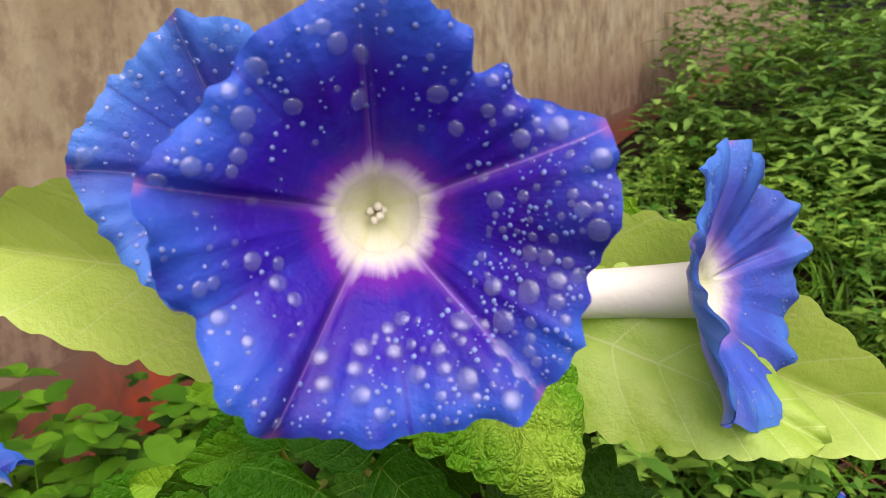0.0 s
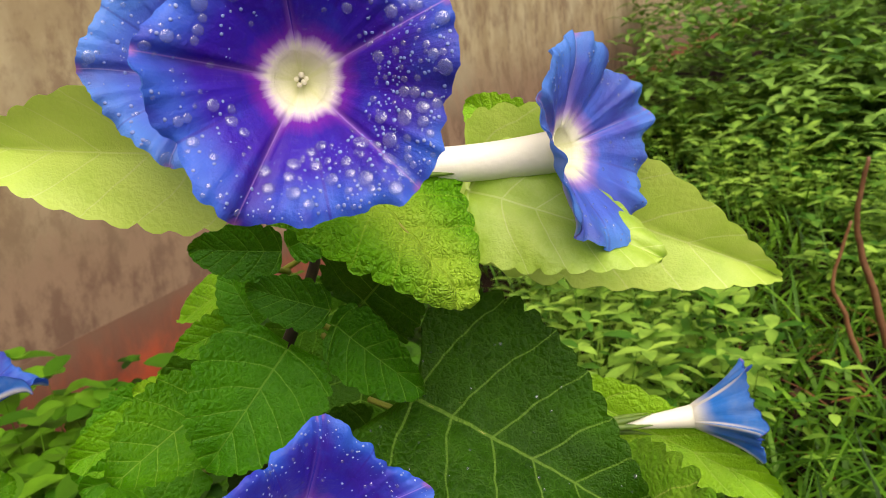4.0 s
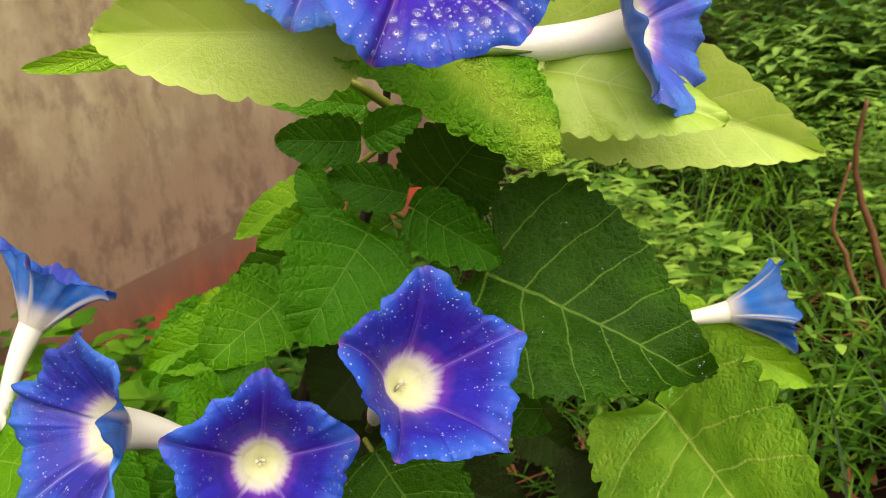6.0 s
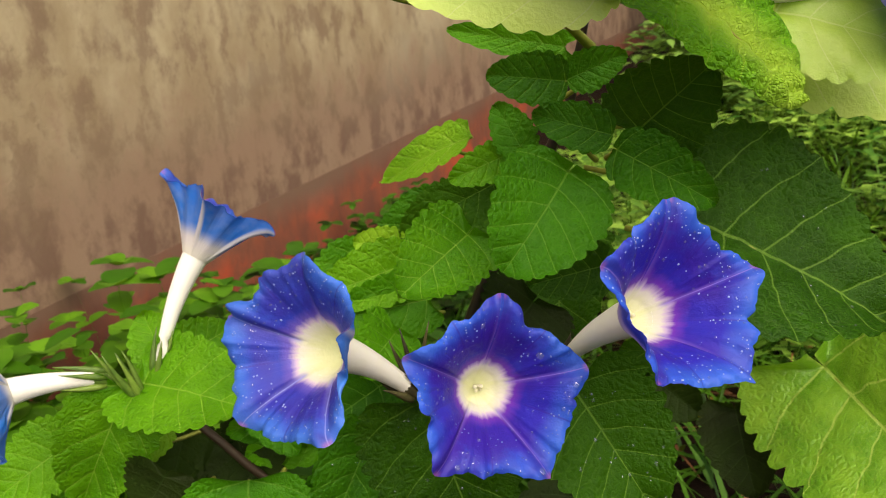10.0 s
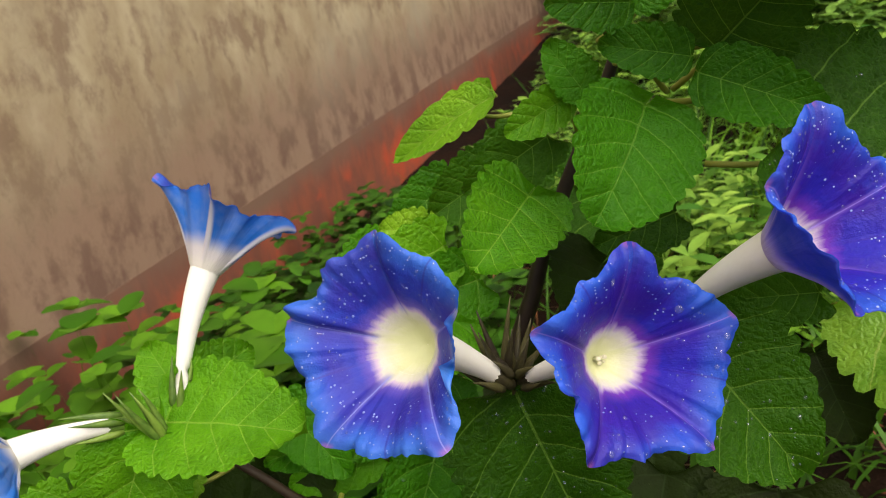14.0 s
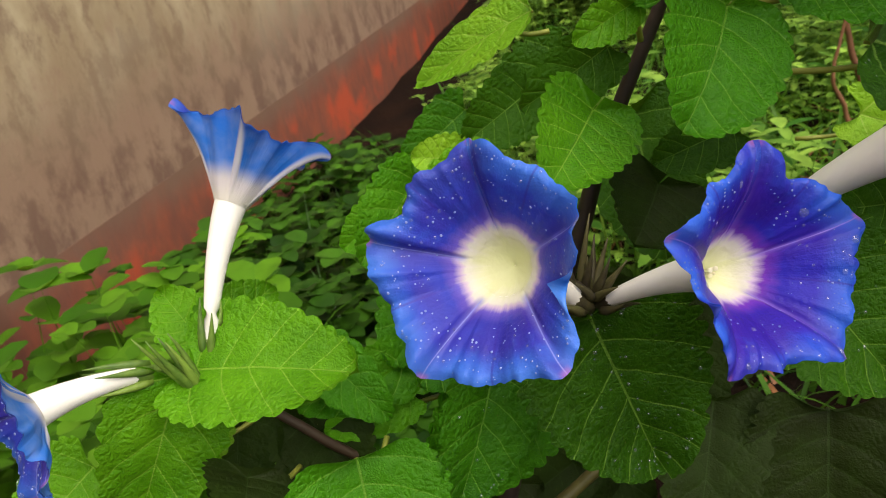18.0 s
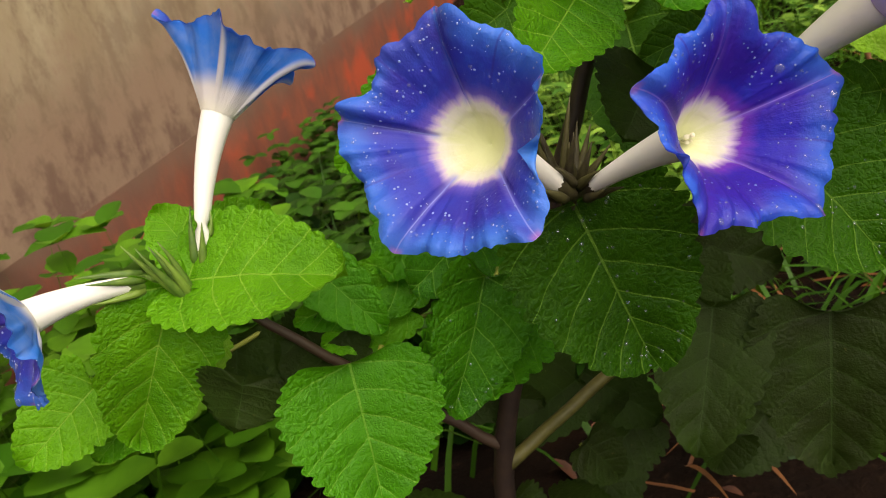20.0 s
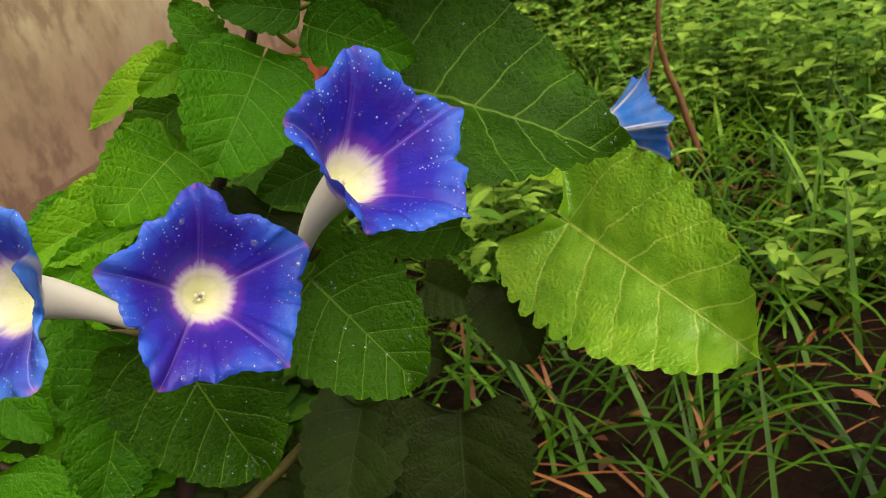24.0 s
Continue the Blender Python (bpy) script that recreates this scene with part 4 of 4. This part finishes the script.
bloom("morning_glory_flower", (-0.104, 0.188, 0.294), (0.24, -0.90, 0.36), 0.0335, 0.027, "violet-blue star-shaped bloom facing forward, cream stamens showing", INDIGO,
      (-0.126, 0.246, 0.262), spin=1.33, wave=0.045, seed=13, slim=0.38, sepal_mat=DRY_SEPAL, drops=260, drop_size=0.0007, big=0.06, spike=0.03, lobes=0.145, throat_r=0.23, power=1.6,
      notch=((0.75, 0.05, 0.12), (3.25, 0.05, 0.10)), curls=((0.95, 0.14, -0.4), (3.25, 0.12, 0.4)), back_mat=VIOLET_BACK)
bloom("morning_glory_flower", (-0.170, 0.214, 0.304), (-0.50, -0.76, 0.42), 0.0385, 0.024, "wet blue bloom with one folded petal and a white tube", BLUE,
      (-0.135, 0.242, 0.266), spin=1.65, wave=0.05, seed=17, slim=0.36, sepal_mat=DRY_SEPAL, drops=330, drop_size=0.0008, fold=0.25, fold_at=0.15, stamens=0, throat_r=0.27, power=1.55, lobes=0.09,
      notch=((-0.28, 0.42, 0.19),), curls=((0.35, 0.22, 0.34), (2.6, 0.2, -0.3)))
bloom("morning_glory_flower", (-0.2645, 0.3533, 0.3085), (0.53, 0.38, 0.755), 0.0310, 0.0355, "upright blue trumpet bloom on a tall white tube", BLUE,
      (-0.292, 0.331, 0.245), spin=1.129, wave=0.05, power=1.3, seed=19, drops=60, drop_size=0.0008, throat_r=0.25, slim=0.36, back_mat=TALL_BACK, lobes=0.28, spike=0.07, hug=0.95)
bloom("morning_glory_flower", (0.151, 0.371, 0.253), (0.98, -0.15, 0.12), 0.0262, 0.034, "small blue bloom seen from the side with a white tube", BLUE,
      (0.101, 0.367, 0.254), spin=3.14, wave=0.05, power=1.2, seed=23, drops=10, drop_size=0.0007, throat_r=0.27, slim=0.34, lobes=0.24)
bloom("morning_glory_flower", (-0.362, 0.296, 0.258), (-0.80, -0.58, 0.0), 0.036, 0.014, "wet blue bloom lying sideways on a white tube", BLUE,
      (-0.318, 0.320, 0.250), spin=0.9, wave=0.07, seed=29, drops=300, big=0.1, drop_size=0.0011, power=1.4, curls=((0.0, 0.5, 0.35),))


# ---- buds and old calyxes at the nodes of the vine ----
def calyx(at, way, length, material, label, seed, fat=1.0, open_out=1.0):
    """A spent calyx: five long pointed sepals standing round a node."""
    rng = random.Random(seed)
    e = thing("calyx", at, label, "calyx", "calyxes on the vine")
    d = Vector(way).normalized()
    a = d.orthogonal().normalized()
    b = d.cross(a)
    for k in range(5):
        w = 2 * math.pi * k / 5 + rng.uniform(-0.4, 0.4)
        out = a * math.cos(w) + b * math.sin(w)
        ln = length * rng.uniform(0.75, 1.1)
        flare = open_out * rng.uniform(0.10, 0.38)
        pts = [out * (0.0012 + 0.003 * math.sin(2.4 * f) + flare * ln * f * f) + d * ln * f for f in (0, 0.15, 0.35, 0.6, 0.8, 1.0)]
        vs, fs = tube_mesh(pts, [fat * q for q in (0.0013, 0.0021, 0.0019, 0.0012, 0.0007, 0.0002)], 7)
        part("sepal", mesh_object("sepal", vs, fs, material), e)
    vs, fs = tube_mesh([d * f for f in (-0.012, -0.004, 0.003)], [0.0014, 0.0018, 0.0024], 8)
    part("stalk", mesh_object("stalk", vs, fs, material), e)
    return e


calyx((-0.134, 0.250, 0.264), (-0.10, -0.25, 1.0), 0.033, DRY_SEPAL, "dry dark brown calyx with pointed sepals", 1)
calyx((-0.128, 0.250, 0.264), (0.35, -0.15, 1.0), 0.022, DRY_SEPAL, "dry dark brown calyx with pointed sepals", 2)
calyx((-0.300, 0.318, 0.236), (-0.30, -0.12, 1.0), 0.040, SEPAL, "green calyx with long narrow sepals", 4, 1.15, 0.35)
calyx((-0.030, 0.262, 0.462), (-0.3, -0.4, 0.6), 0.020, DRY_SEPAL, "dry dark brown calyx with pointed sepals", 7)


# ---- setting ----
def ground_height(x, y):
    h = -0.085 - 0.07 * max(0.0, min(1.0, (y - 0.5) / 1.2)) * max(0.0, min(1.0, (0.9 - x) / 0.8))
    return h + 0.010 * noise.noise(Vector((x * 4, y * 4, 0))) + 0.006 * noise.noise(Vector((x * 17, y * 17, 3)))


gm = Nodes("soil")
p = gm.coords("Object")
n1, n2 = gm.noise(p, 6.0, 6.0), gm.noise(p, 90.0, 5.0)
# Damp soil, darkened further with the overgrowth's shade in its colour.
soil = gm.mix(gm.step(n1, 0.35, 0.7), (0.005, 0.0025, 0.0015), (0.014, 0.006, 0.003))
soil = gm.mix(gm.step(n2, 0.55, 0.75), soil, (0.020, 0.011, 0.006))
gm.bump(gm.math("ADD", n1, n2), 0.8, 0.008)
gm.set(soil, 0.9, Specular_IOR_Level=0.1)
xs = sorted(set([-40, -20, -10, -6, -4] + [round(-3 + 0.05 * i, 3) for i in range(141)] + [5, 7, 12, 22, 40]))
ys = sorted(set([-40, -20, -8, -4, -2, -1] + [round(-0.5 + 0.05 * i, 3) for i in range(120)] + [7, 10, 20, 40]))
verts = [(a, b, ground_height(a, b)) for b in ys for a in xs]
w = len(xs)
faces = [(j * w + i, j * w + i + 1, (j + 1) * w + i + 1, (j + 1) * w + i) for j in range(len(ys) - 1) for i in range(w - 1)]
tagged(mesh_object("ground", verts, faces, gm.mat), "damp garden soil, coloured darker for shade", "ground", kind="structure")

# The wall runs away from the camera at an angle, with a red-stained plinth at its foot.
WALL = pose(-0.53, 1.36, 0, 0, 0, 65.5)


def slab(name, x0, x1, y0, y1, z0, z1, material, nx=2, nz=2, rough=0.0):
    """A wall block in the wall's own axes; its face at y0 looks towards the garden."""
    verts, faces = [], []
    for j in range(nz + 1):
        for i in range(nx + 1):
            a, c = x0 + (x1 - x0) * i / nx, z0 + (z1 - z0) * j / nz
            verts.append((a, y0 + rough * noise.noise(Vector((a * 6, c * 6, 0))), c))
    for j in range(nz):
        for i in range(nx):
            k = j * (nx + 1) + i
            faces.append((k, k + 1, k + nx + 2, k + nx + 1))
    b = len(verts)
    verts += [(x0, y1, z0), (x1, y1, z0), (x1, y1, z1), (x0, y1, z1)]
    c00, c10, c01, c11 = 0, nx, nz * (nx + 1), nz * (nx + 1) + nx
    faces += [(b + 1, b, b + 3, b + 2), (*[k * (nx + 1) for k in range(nz + 1)], b + 3, b), (*range(nx, -1, -1), b, b + 1),
              (*[nx + k * (nx + 1) for k in range(nz, -1, -1)], b + 1, b + 2), (*range(c01, c11 + 1), b + 2, b + 3)]
    ob = mesh_object(name, verts, faces, material, smooth=False)
    ob.matrix_world = WALL
    return tagged(ob, kind="structure")


wm = Nodes("stained_plaster")
p = wm.coords("Object", (1, 1, 1))
drip = wm.noise(wm.coords("Object", (1, 1, 0.55)), 9.0, 6.0, 0.60)
blot = wm.noise(wm.coords("Object", (1, 1, 0.7)), 14.0, 7.0, 0.66)
fine = wm.noise(p, 160.0, 4.0)
plaster = wm.mix(wm.step(drip, 0.35, 0.68), (0.33, 0.25, 0.150), (0.47, 0.39, 0.255))
plaster = wm.mix(wm.math("MULTIPLY", wm.step(blot, 0.45, 0.62), 0.74), plaster, (0.195, 0.122, 0.080))
plaster = wm.mix(wm.math("MULTIPLY", wm.step(wm.noise(p, 2.2, 4.0), 0.5, 0.7), 0.5), plaster, (0.45, 0.40, 0.29))
wz = wm.put("ShaderNodeSeparateXYZ")
wm.link(p, wz.inputs[0])
damp = wm.math("ADD", wz.outputs[2], wm.math("MULTIPLY", wm.math("SUBTRACT", blot, 0.5), 0.55))
plaster = wm.mix(wm.math("MULTIPLY", wm.step(damp, 0.36, 0.12), 0.88), plaster, wm.mix(wm.step(blot, 0.42, 0.60), (0.265, 0.165, 0.115), (0.150, 0.080, 0.058)))
wm.bump(wm.math("ADD", blot, wm.math("MULTIPLY", fine, 0.4)), 0.5, 0.006)
wm.set(plaster, 0.8)
tagged(slab("wall_side", -3.0, 16.0, 0.0, 0.22, -0.30, 2.6, wm.mat, 2, 2, 0.0), "rain-streaked tan plaster garden wall", "wall")

pm = Nodes("red_plinth")
p = pm.coords("Object")
n1, n2 = pm.noise(p, 5.0, 6.0, 0.6), pm.noise(pm.coords("Object", (1, 1, 0.5)), 17.0, 5.0, 0.65)
sep = pm.put("ShaderNodeSeparateXYZ")
pm.link(p, sep.inputs[0])
low = pm.math("ADD", sep.outputs[2], pm.math("MULTIPLY", pm.math("SUBTRACT", n1, 0.5), 0.16))
red = pm.mix(pm.step(n2, 0.35, 0.7), (0.17, 0.060, 0.040), (0.27, 0.075, 0.040))
red = pm.mix(pm.step(n1, 0.52, 0.66), red, (0.42, 0.070, 0.030))
red = pm.mix(pm.step(low, -0.03, 0.06), red, (0.180, 0.104, 0.073))
pm.bump(pm.math("ADD", n1, n2), 0.6, 0.006)
pm.set(red, 0.7)
tagged(slab("plinth", -3.0, 16.0, -0.0012, -0.0002, -0.30, 0.05, pm.mat, 160, 8, 0.0), "red-stained plaster plinth along the wall foot", "plinth")


# ---- weeds and grass ----
def foliage_material(name, a, b, share=0.2, rough=0.45):
    m = Nodes(name)
    r = m.island()
    c = m.mix(r, a, b)
    c = m.mix(m.math("MULTIPLY", m.step(m.noise(m.coords("Object"), 30.0, 3.0), 0.4, 0.7), 0.5), c, a)
    m.set(c, rough, Specular_IOR_Level=0.2)
    return m.thin(m.mix(0.5, c, (0.22, 0.40, 0.02)), share).mat


GRASS = foliage_material("grass", (0.007, 0.034, 0.002), (0.072, 0.205, 0.012))
# Brighter copy of the grass, with the light on it put into its colour.
GRASS_LIT = foliage_material("lit_grass", (0.030, 0.105, 0.006), (0.170, 0.370, 0.030), 0.28)
WEED = foliage_material("weed_leaves", (0.036, 0.140, 0.014), (0.34, 0.56, 0.085), 0.25)
WEED_LIME = foliage_material("lime_weed_leaves", (0.030, 0.120, 0.006), (0.135, 0.33, 0.018), 0.3)
WEED_DARK = foliage_material("dark_weed_leaves", (0.008, 0.036, 0.004), (0.060, 0.185, 0.012))
HEDGE = foliage_material("bush_leaves", (0.030, 0.105, 0.016), (0.26, 0.46, 0.090))
STRAW = plain_material("straw", (0.06, 0.018, 0.006), (0.26, 0.10, 0.030), 0.6, 40.0, per_island=True)
LITTER = plain_material("dead_leaves", (0.035, 0.012, 0.006), (0.20, 0.060, 0.018), 0.6, 60.0, per_island=True)
STALK = plain_material("brown_stalk", (0.085, 0.035, 0.018), (0.19, 0.085, 0.040), 0.6, 80.0)


def add_blade(V, F, root, way, length, width, droop, n=5):
    """One grass blade with a crease, bowed over."""
    side = way.cross(Vector((0, 0, 1)))
    side = side.normalized() if side.length > 0.01 else Vector((1, 0, 0))
    k = len(V)
    p, d = Vector(root), Vector(way).normalized()
    for i in range(n + 1):
        f = i / n
        h = width * 0.5 * (1 - f ** 2.2) + 0.0002
        V.extend((p - side * h, p + Vector((0, 0, -0.15 * h)), p + side * h))
        p = p + d * (length / n)
        d = (d + Vector((0, 0, -droop / n))).normalized()
    for i in range(n):
        a = k + 3 * i
        F.extend(((a, a + 1, a + 4, a + 3), (a + 1, a + 2, a + 5, a + 4)))


def add_leaflet(V, F, base, way, up, length, width, fold=0.15, shape=(0.12, 0.9, 1.0, 0.6, 0.03)):
    """A small pointed leaf of eight faces."""
    y = Vector(way).normalized()
    x = y.cross(up)
    x = x.normalized() if x.length > 0.01 else Vector((1, 0, 0))
    z = x.cross(y)
    k = len(V)
    for f, h in zip((0, 0.3, 0.55, 0.8, 1.0), shape):
        c = Vector(base) + y * (length * f) - z * (length * 0.25 * f * f)
        V.extend((c - x * (0.5 * width * h) + z * fold * width * h, c, c + x * (0.5 * width * h) + z * fold * width * h))
    for i in range(4):
        a = k + 3 * i
        F.extend(((a, a + 1, a + 4, a + 3), (a + 1, a + 2, a + 5, a + 4)))


def stuff(name, V, F, material, label, category):
    return tagged(mesh_object(name, V, F, material), label, category, kind="stuff")


def wall_gap(x, y):
    """How far a point stands in front of the wall."""
    return -(WALL.inverted() @ Vector((x, y, 0))).y


rng = random.Random(41)
V, F = [], []
for _ in range(7000):
    x, y = rng.uniform(-0.35, 2.6), 0.30 + 3.2 * rng.random() ** 1.6
    if wall_gap(x, y) < 0.3 or (x < 0.10 and y < 0.46):
        continue
    if rng.random() < (0.60 if y < 0.75 else 0.12):
        continue
    a = rng.uniform(0, 6.28)
    way = Vector((0.5 * math.cos(a), 0.5 * math.sin(a), rng.uniform(0.5, 1.2)))
    add_blade(V, F, (x, y, ground_height(x, y) - 0.004), way, rng.uniform(0.07, 0.22), rng.uniform(0.003, 0.0075), rng.uniform(0.5, 2.4))
for _ in range(520):
    x, y = rng.uniform(0.05, 1.0), rng.uniform(0.42, 0.95)
    a = rng.uniform(0, 6.28)
    way = Vector((0.6 * math.cos(a), 0.6 * math.sin(a), rng.uniform(0.4, 1.2)))
    add_blade(V, F, (x, y, ground_height(x, y) - 0.004), way, rng.uniform(0.06, 0.20), rng.uniform(0.004, 0.008), rng.uniform(0.5, 2.6))
stuff("grass", V, F, GRASS, "wet green grass growing over the soil", "grass")

V, F = [], []
for _ in range(1900):
    x, y = rng.uniform(0.30, 1.7), 0.62 + 1.2 * rng.random() ** 1.3
    a = rng.uniform(0, 6.28)
    way = Vector((0.7 * math.cos(a), 0.7 * math.sin(a), rng.uniform(0.5, 1.2)))
    add_blade(V, F, (x, y, ground_height(x, y) - 0.004), way, rng.uniform(0.08, 0.22), rng.uniform(0.004, 0.010), rng.uniform(0.8, 2.6))
stuff("grass", V, F, GRASS_LIT, "grass blades in a brighter, lit green", "grass")

V, F = [], []
for _ in range(330):
    x, y = rng.uniform(-0.1, 1.2), rng.uniform(0.38, 1.3)
    a = rng.uniform(0, 6.28)
    add_blade(V, F, (x, y, ground_height(x, y) + rng.uniform(0.0, 0.03)), Vector((math.cos(a), math.sin(a), rng.uniform(-0.05, 0.9))), rng.uniform(0.04, 0.14), rng.uniform(0.002, 0.0055), 0.5)
stuff("straw", V, F, STRAW, "dry straw stalks lying in the grass", "straw")

V, F = [], []
for _ in range(260):
    x, y = rng.uniform(-0.45, 1.0), rng.uniform(0.28, 1.1)
    a = rng.uniform(0, 6.28)
    add_leaflet(V, F, (x, y, ground_height(x, y) + rng.uniform(0.004, 0.02)), Vector((math.cos(a), math.sin(a), rng.uniform(-0.3, 0.3))), Vector((rng.uniform(-0.5, 0.5), rng.uniform(-0.5, 0.5), 1)), rng.uniform(0.012, 0.030), rng.uniform(0.005, 0.013))
stuff("leaf_litter", V, F, LITTER, "brown fallen leaves on the soil", "fallen leaves")


def add_sprig(V, F, root, height, lean, rng, size, pairs, plump=0.4, shape=(0.12, 0.9, 1.0, 0.6, 0.03)):
    """Leaflets in pairs up an upright sprig."""
    root = Vector(root)
    add_blade(V, F, root, Vector((lean[0], lean[1], 1.0)), height * (1 + lean[0] ** 2 + lean[1] ** 2) ** 0.5, 0.0035, 0.0, 2)
    for i in range(pairs):
        f = (i + 1) / pairs
        c = root + Vector((lean[0] * f * height, lean[1] * f * height, height * f))
        a = rng.uniform(0, 6.28)
        for k in range(2 + (i == pairs - 1) * 2):
            b = a + k * (math.pi if i < pairs - 1 else 1.6)
            add_leaflet(V, F, c, Vector((math.cos(b), math.sin(b), rng.uniform(0.0, 0.7))), Vector((0, 0, 1)), size * rng.uniform(0.6, 1.15), size * plump * rng.uniform(0.75, 1.25), 0.12, shape)


# Low weeds with small narrow leaves between the grass, thicker to the side of the shrub.
V, F = [], []
for _ in range(4400):
    x, y = rng.uniform(0.12, 2.8), rng.uniform(0.55, 3.6)
    lush = noise.noise(Vector((x * 2.6, y * 2.6, 5.0))) + 0.5 * noise.noise(Vector((x * 7.0, y * 7.0, 9.0)))
    if wall_gap(x, y) < 0.35 or lush < -0.26 + 0.2 * rng.random() or (x < 0.40 and y < 0.80):
        continue
    add_sprig(V, F, (x, y, ground_height(x, y)), (0.75 + 0.8 * max(0.0, lush)) * rng.uniform(0.06, 0.20), (rng.uniform(-0.4, 0.4), rng.uniform(-0.4, 0.4)), rng, rng.uniform(0.022, 0.052), rng.randint(4, 7))
stuff("weeds", V, F, WEED, "dense low green weeds with small narrow leaves", "weeds")

# Round-leaved weeds in front of the wall, pale and tall beside the upright bloom, low and dark elsewhere.
def wall_weeds(n, x0, x1, y0, y1, low, high, size, material, label):
    V, F = [], []
    for _ in range(n):
        x, y = rng.uniform(x0, x1), y0 + (y1 - y0) * rng.random() ** 1.5
        if wall_gap(x, y) < 0.05:
            continue
        add_sprig(V, F, (x, y, ground_height(x, y)), rng.uniform(low, high), (rng.uniform(-0.3, 0.3), rng.uniform(-0.3, 0.3)), rng, size * rng.uniform(0.6, 1.15), rng.randint(3, 6), 0.75, (0.3, 0.95, 1.0, 0.85, 0.25))
    stuff("wall_weeds", V, F, material, label, "weeds")


wall_weeds(170, -0.80, -0.34, 0.50, 1.05, 0.06, 0.24, 0.042, WEED_LIME, "bright round-leaved weeds along the wall foot")
wall_weeds(420, -0.50, -0.02, 0.60, 1.9, 0.05, 0.13, 0.036, WEED_DARK, "low dark green weeds along the wall foot")

# The dark bush beside the wall, further off.
V, F = [], []
for _ in range(5200):
    a, b = rng.uniform(0, 6.28), rng.uniform(0.0, 1.0) ** 0.5
    cx, cy, rr = rng.choice(((1.35, 3.2, 0.75), (2.3, 3.4, 1.0), (1.9, 4.6, 1.1), (3.4, 4.6, 1.4), (1.25, 2.5, 0.45), (2.9, 3.0, 0.8)))
    x, y = cx + rr * b * math.cos(a), cy + rr * b * math.sin(a)
    if wall_gap(x, y) < 0.05:
        continue
    top = ground_height(x, y) + 0.72 * rr * (1 - b * b) ** 0.5 * rng.uniform(0.75, 1.1)
    z = top - rng.random() ** 2 * 0.25
    c = rng.uniform(0, 6.28)
    for k in range(3):
        add_leaflet(V, F, (x, y, max(z, -0.1)), Vector((math.cos(c + k * 2.1), math.sin(c + k * 2.1), rng.uniform(-0.2, 0.6))), Vector((0, 0, 1)), rng.uniform(0.05, 0.10), rng.uniform(0.02, 0.04))
stuff("bush", V, F, HEDGE, "dark green bush growing beside the wall", "bush")


def stalk(points, r, label="bare brown weed stalk rising from the grass", seed=1):
    pts = wobbly(points, 24, 0.003, seed)
    e = thing("weed_stalk", pts[0], label, "stalk")
    vs, fs = tube_mesh([q - pts[0] for q in pts], [r * (1 - 0.55 * i / 24) for i in range(25)], 8)
    part("stalk", mesh_object("stalk", vs, fs, STALK), e)
    return e


stalk([(0.66, 1.09, -0.12), (0.625, 1.09, 0.02), (0.600, 1.09, 0.10), (0.590, 1.08, 0.17), (0.597, 1.07, 0.24)], 0.0065, seed=2)
stalk([(0.60, 1.05, -0.12), (0.560, 1.05, 0.02), (0.540, 1.045, 0.07), (0.560, 1.04, 0.16)], 0.0045, seed=5)
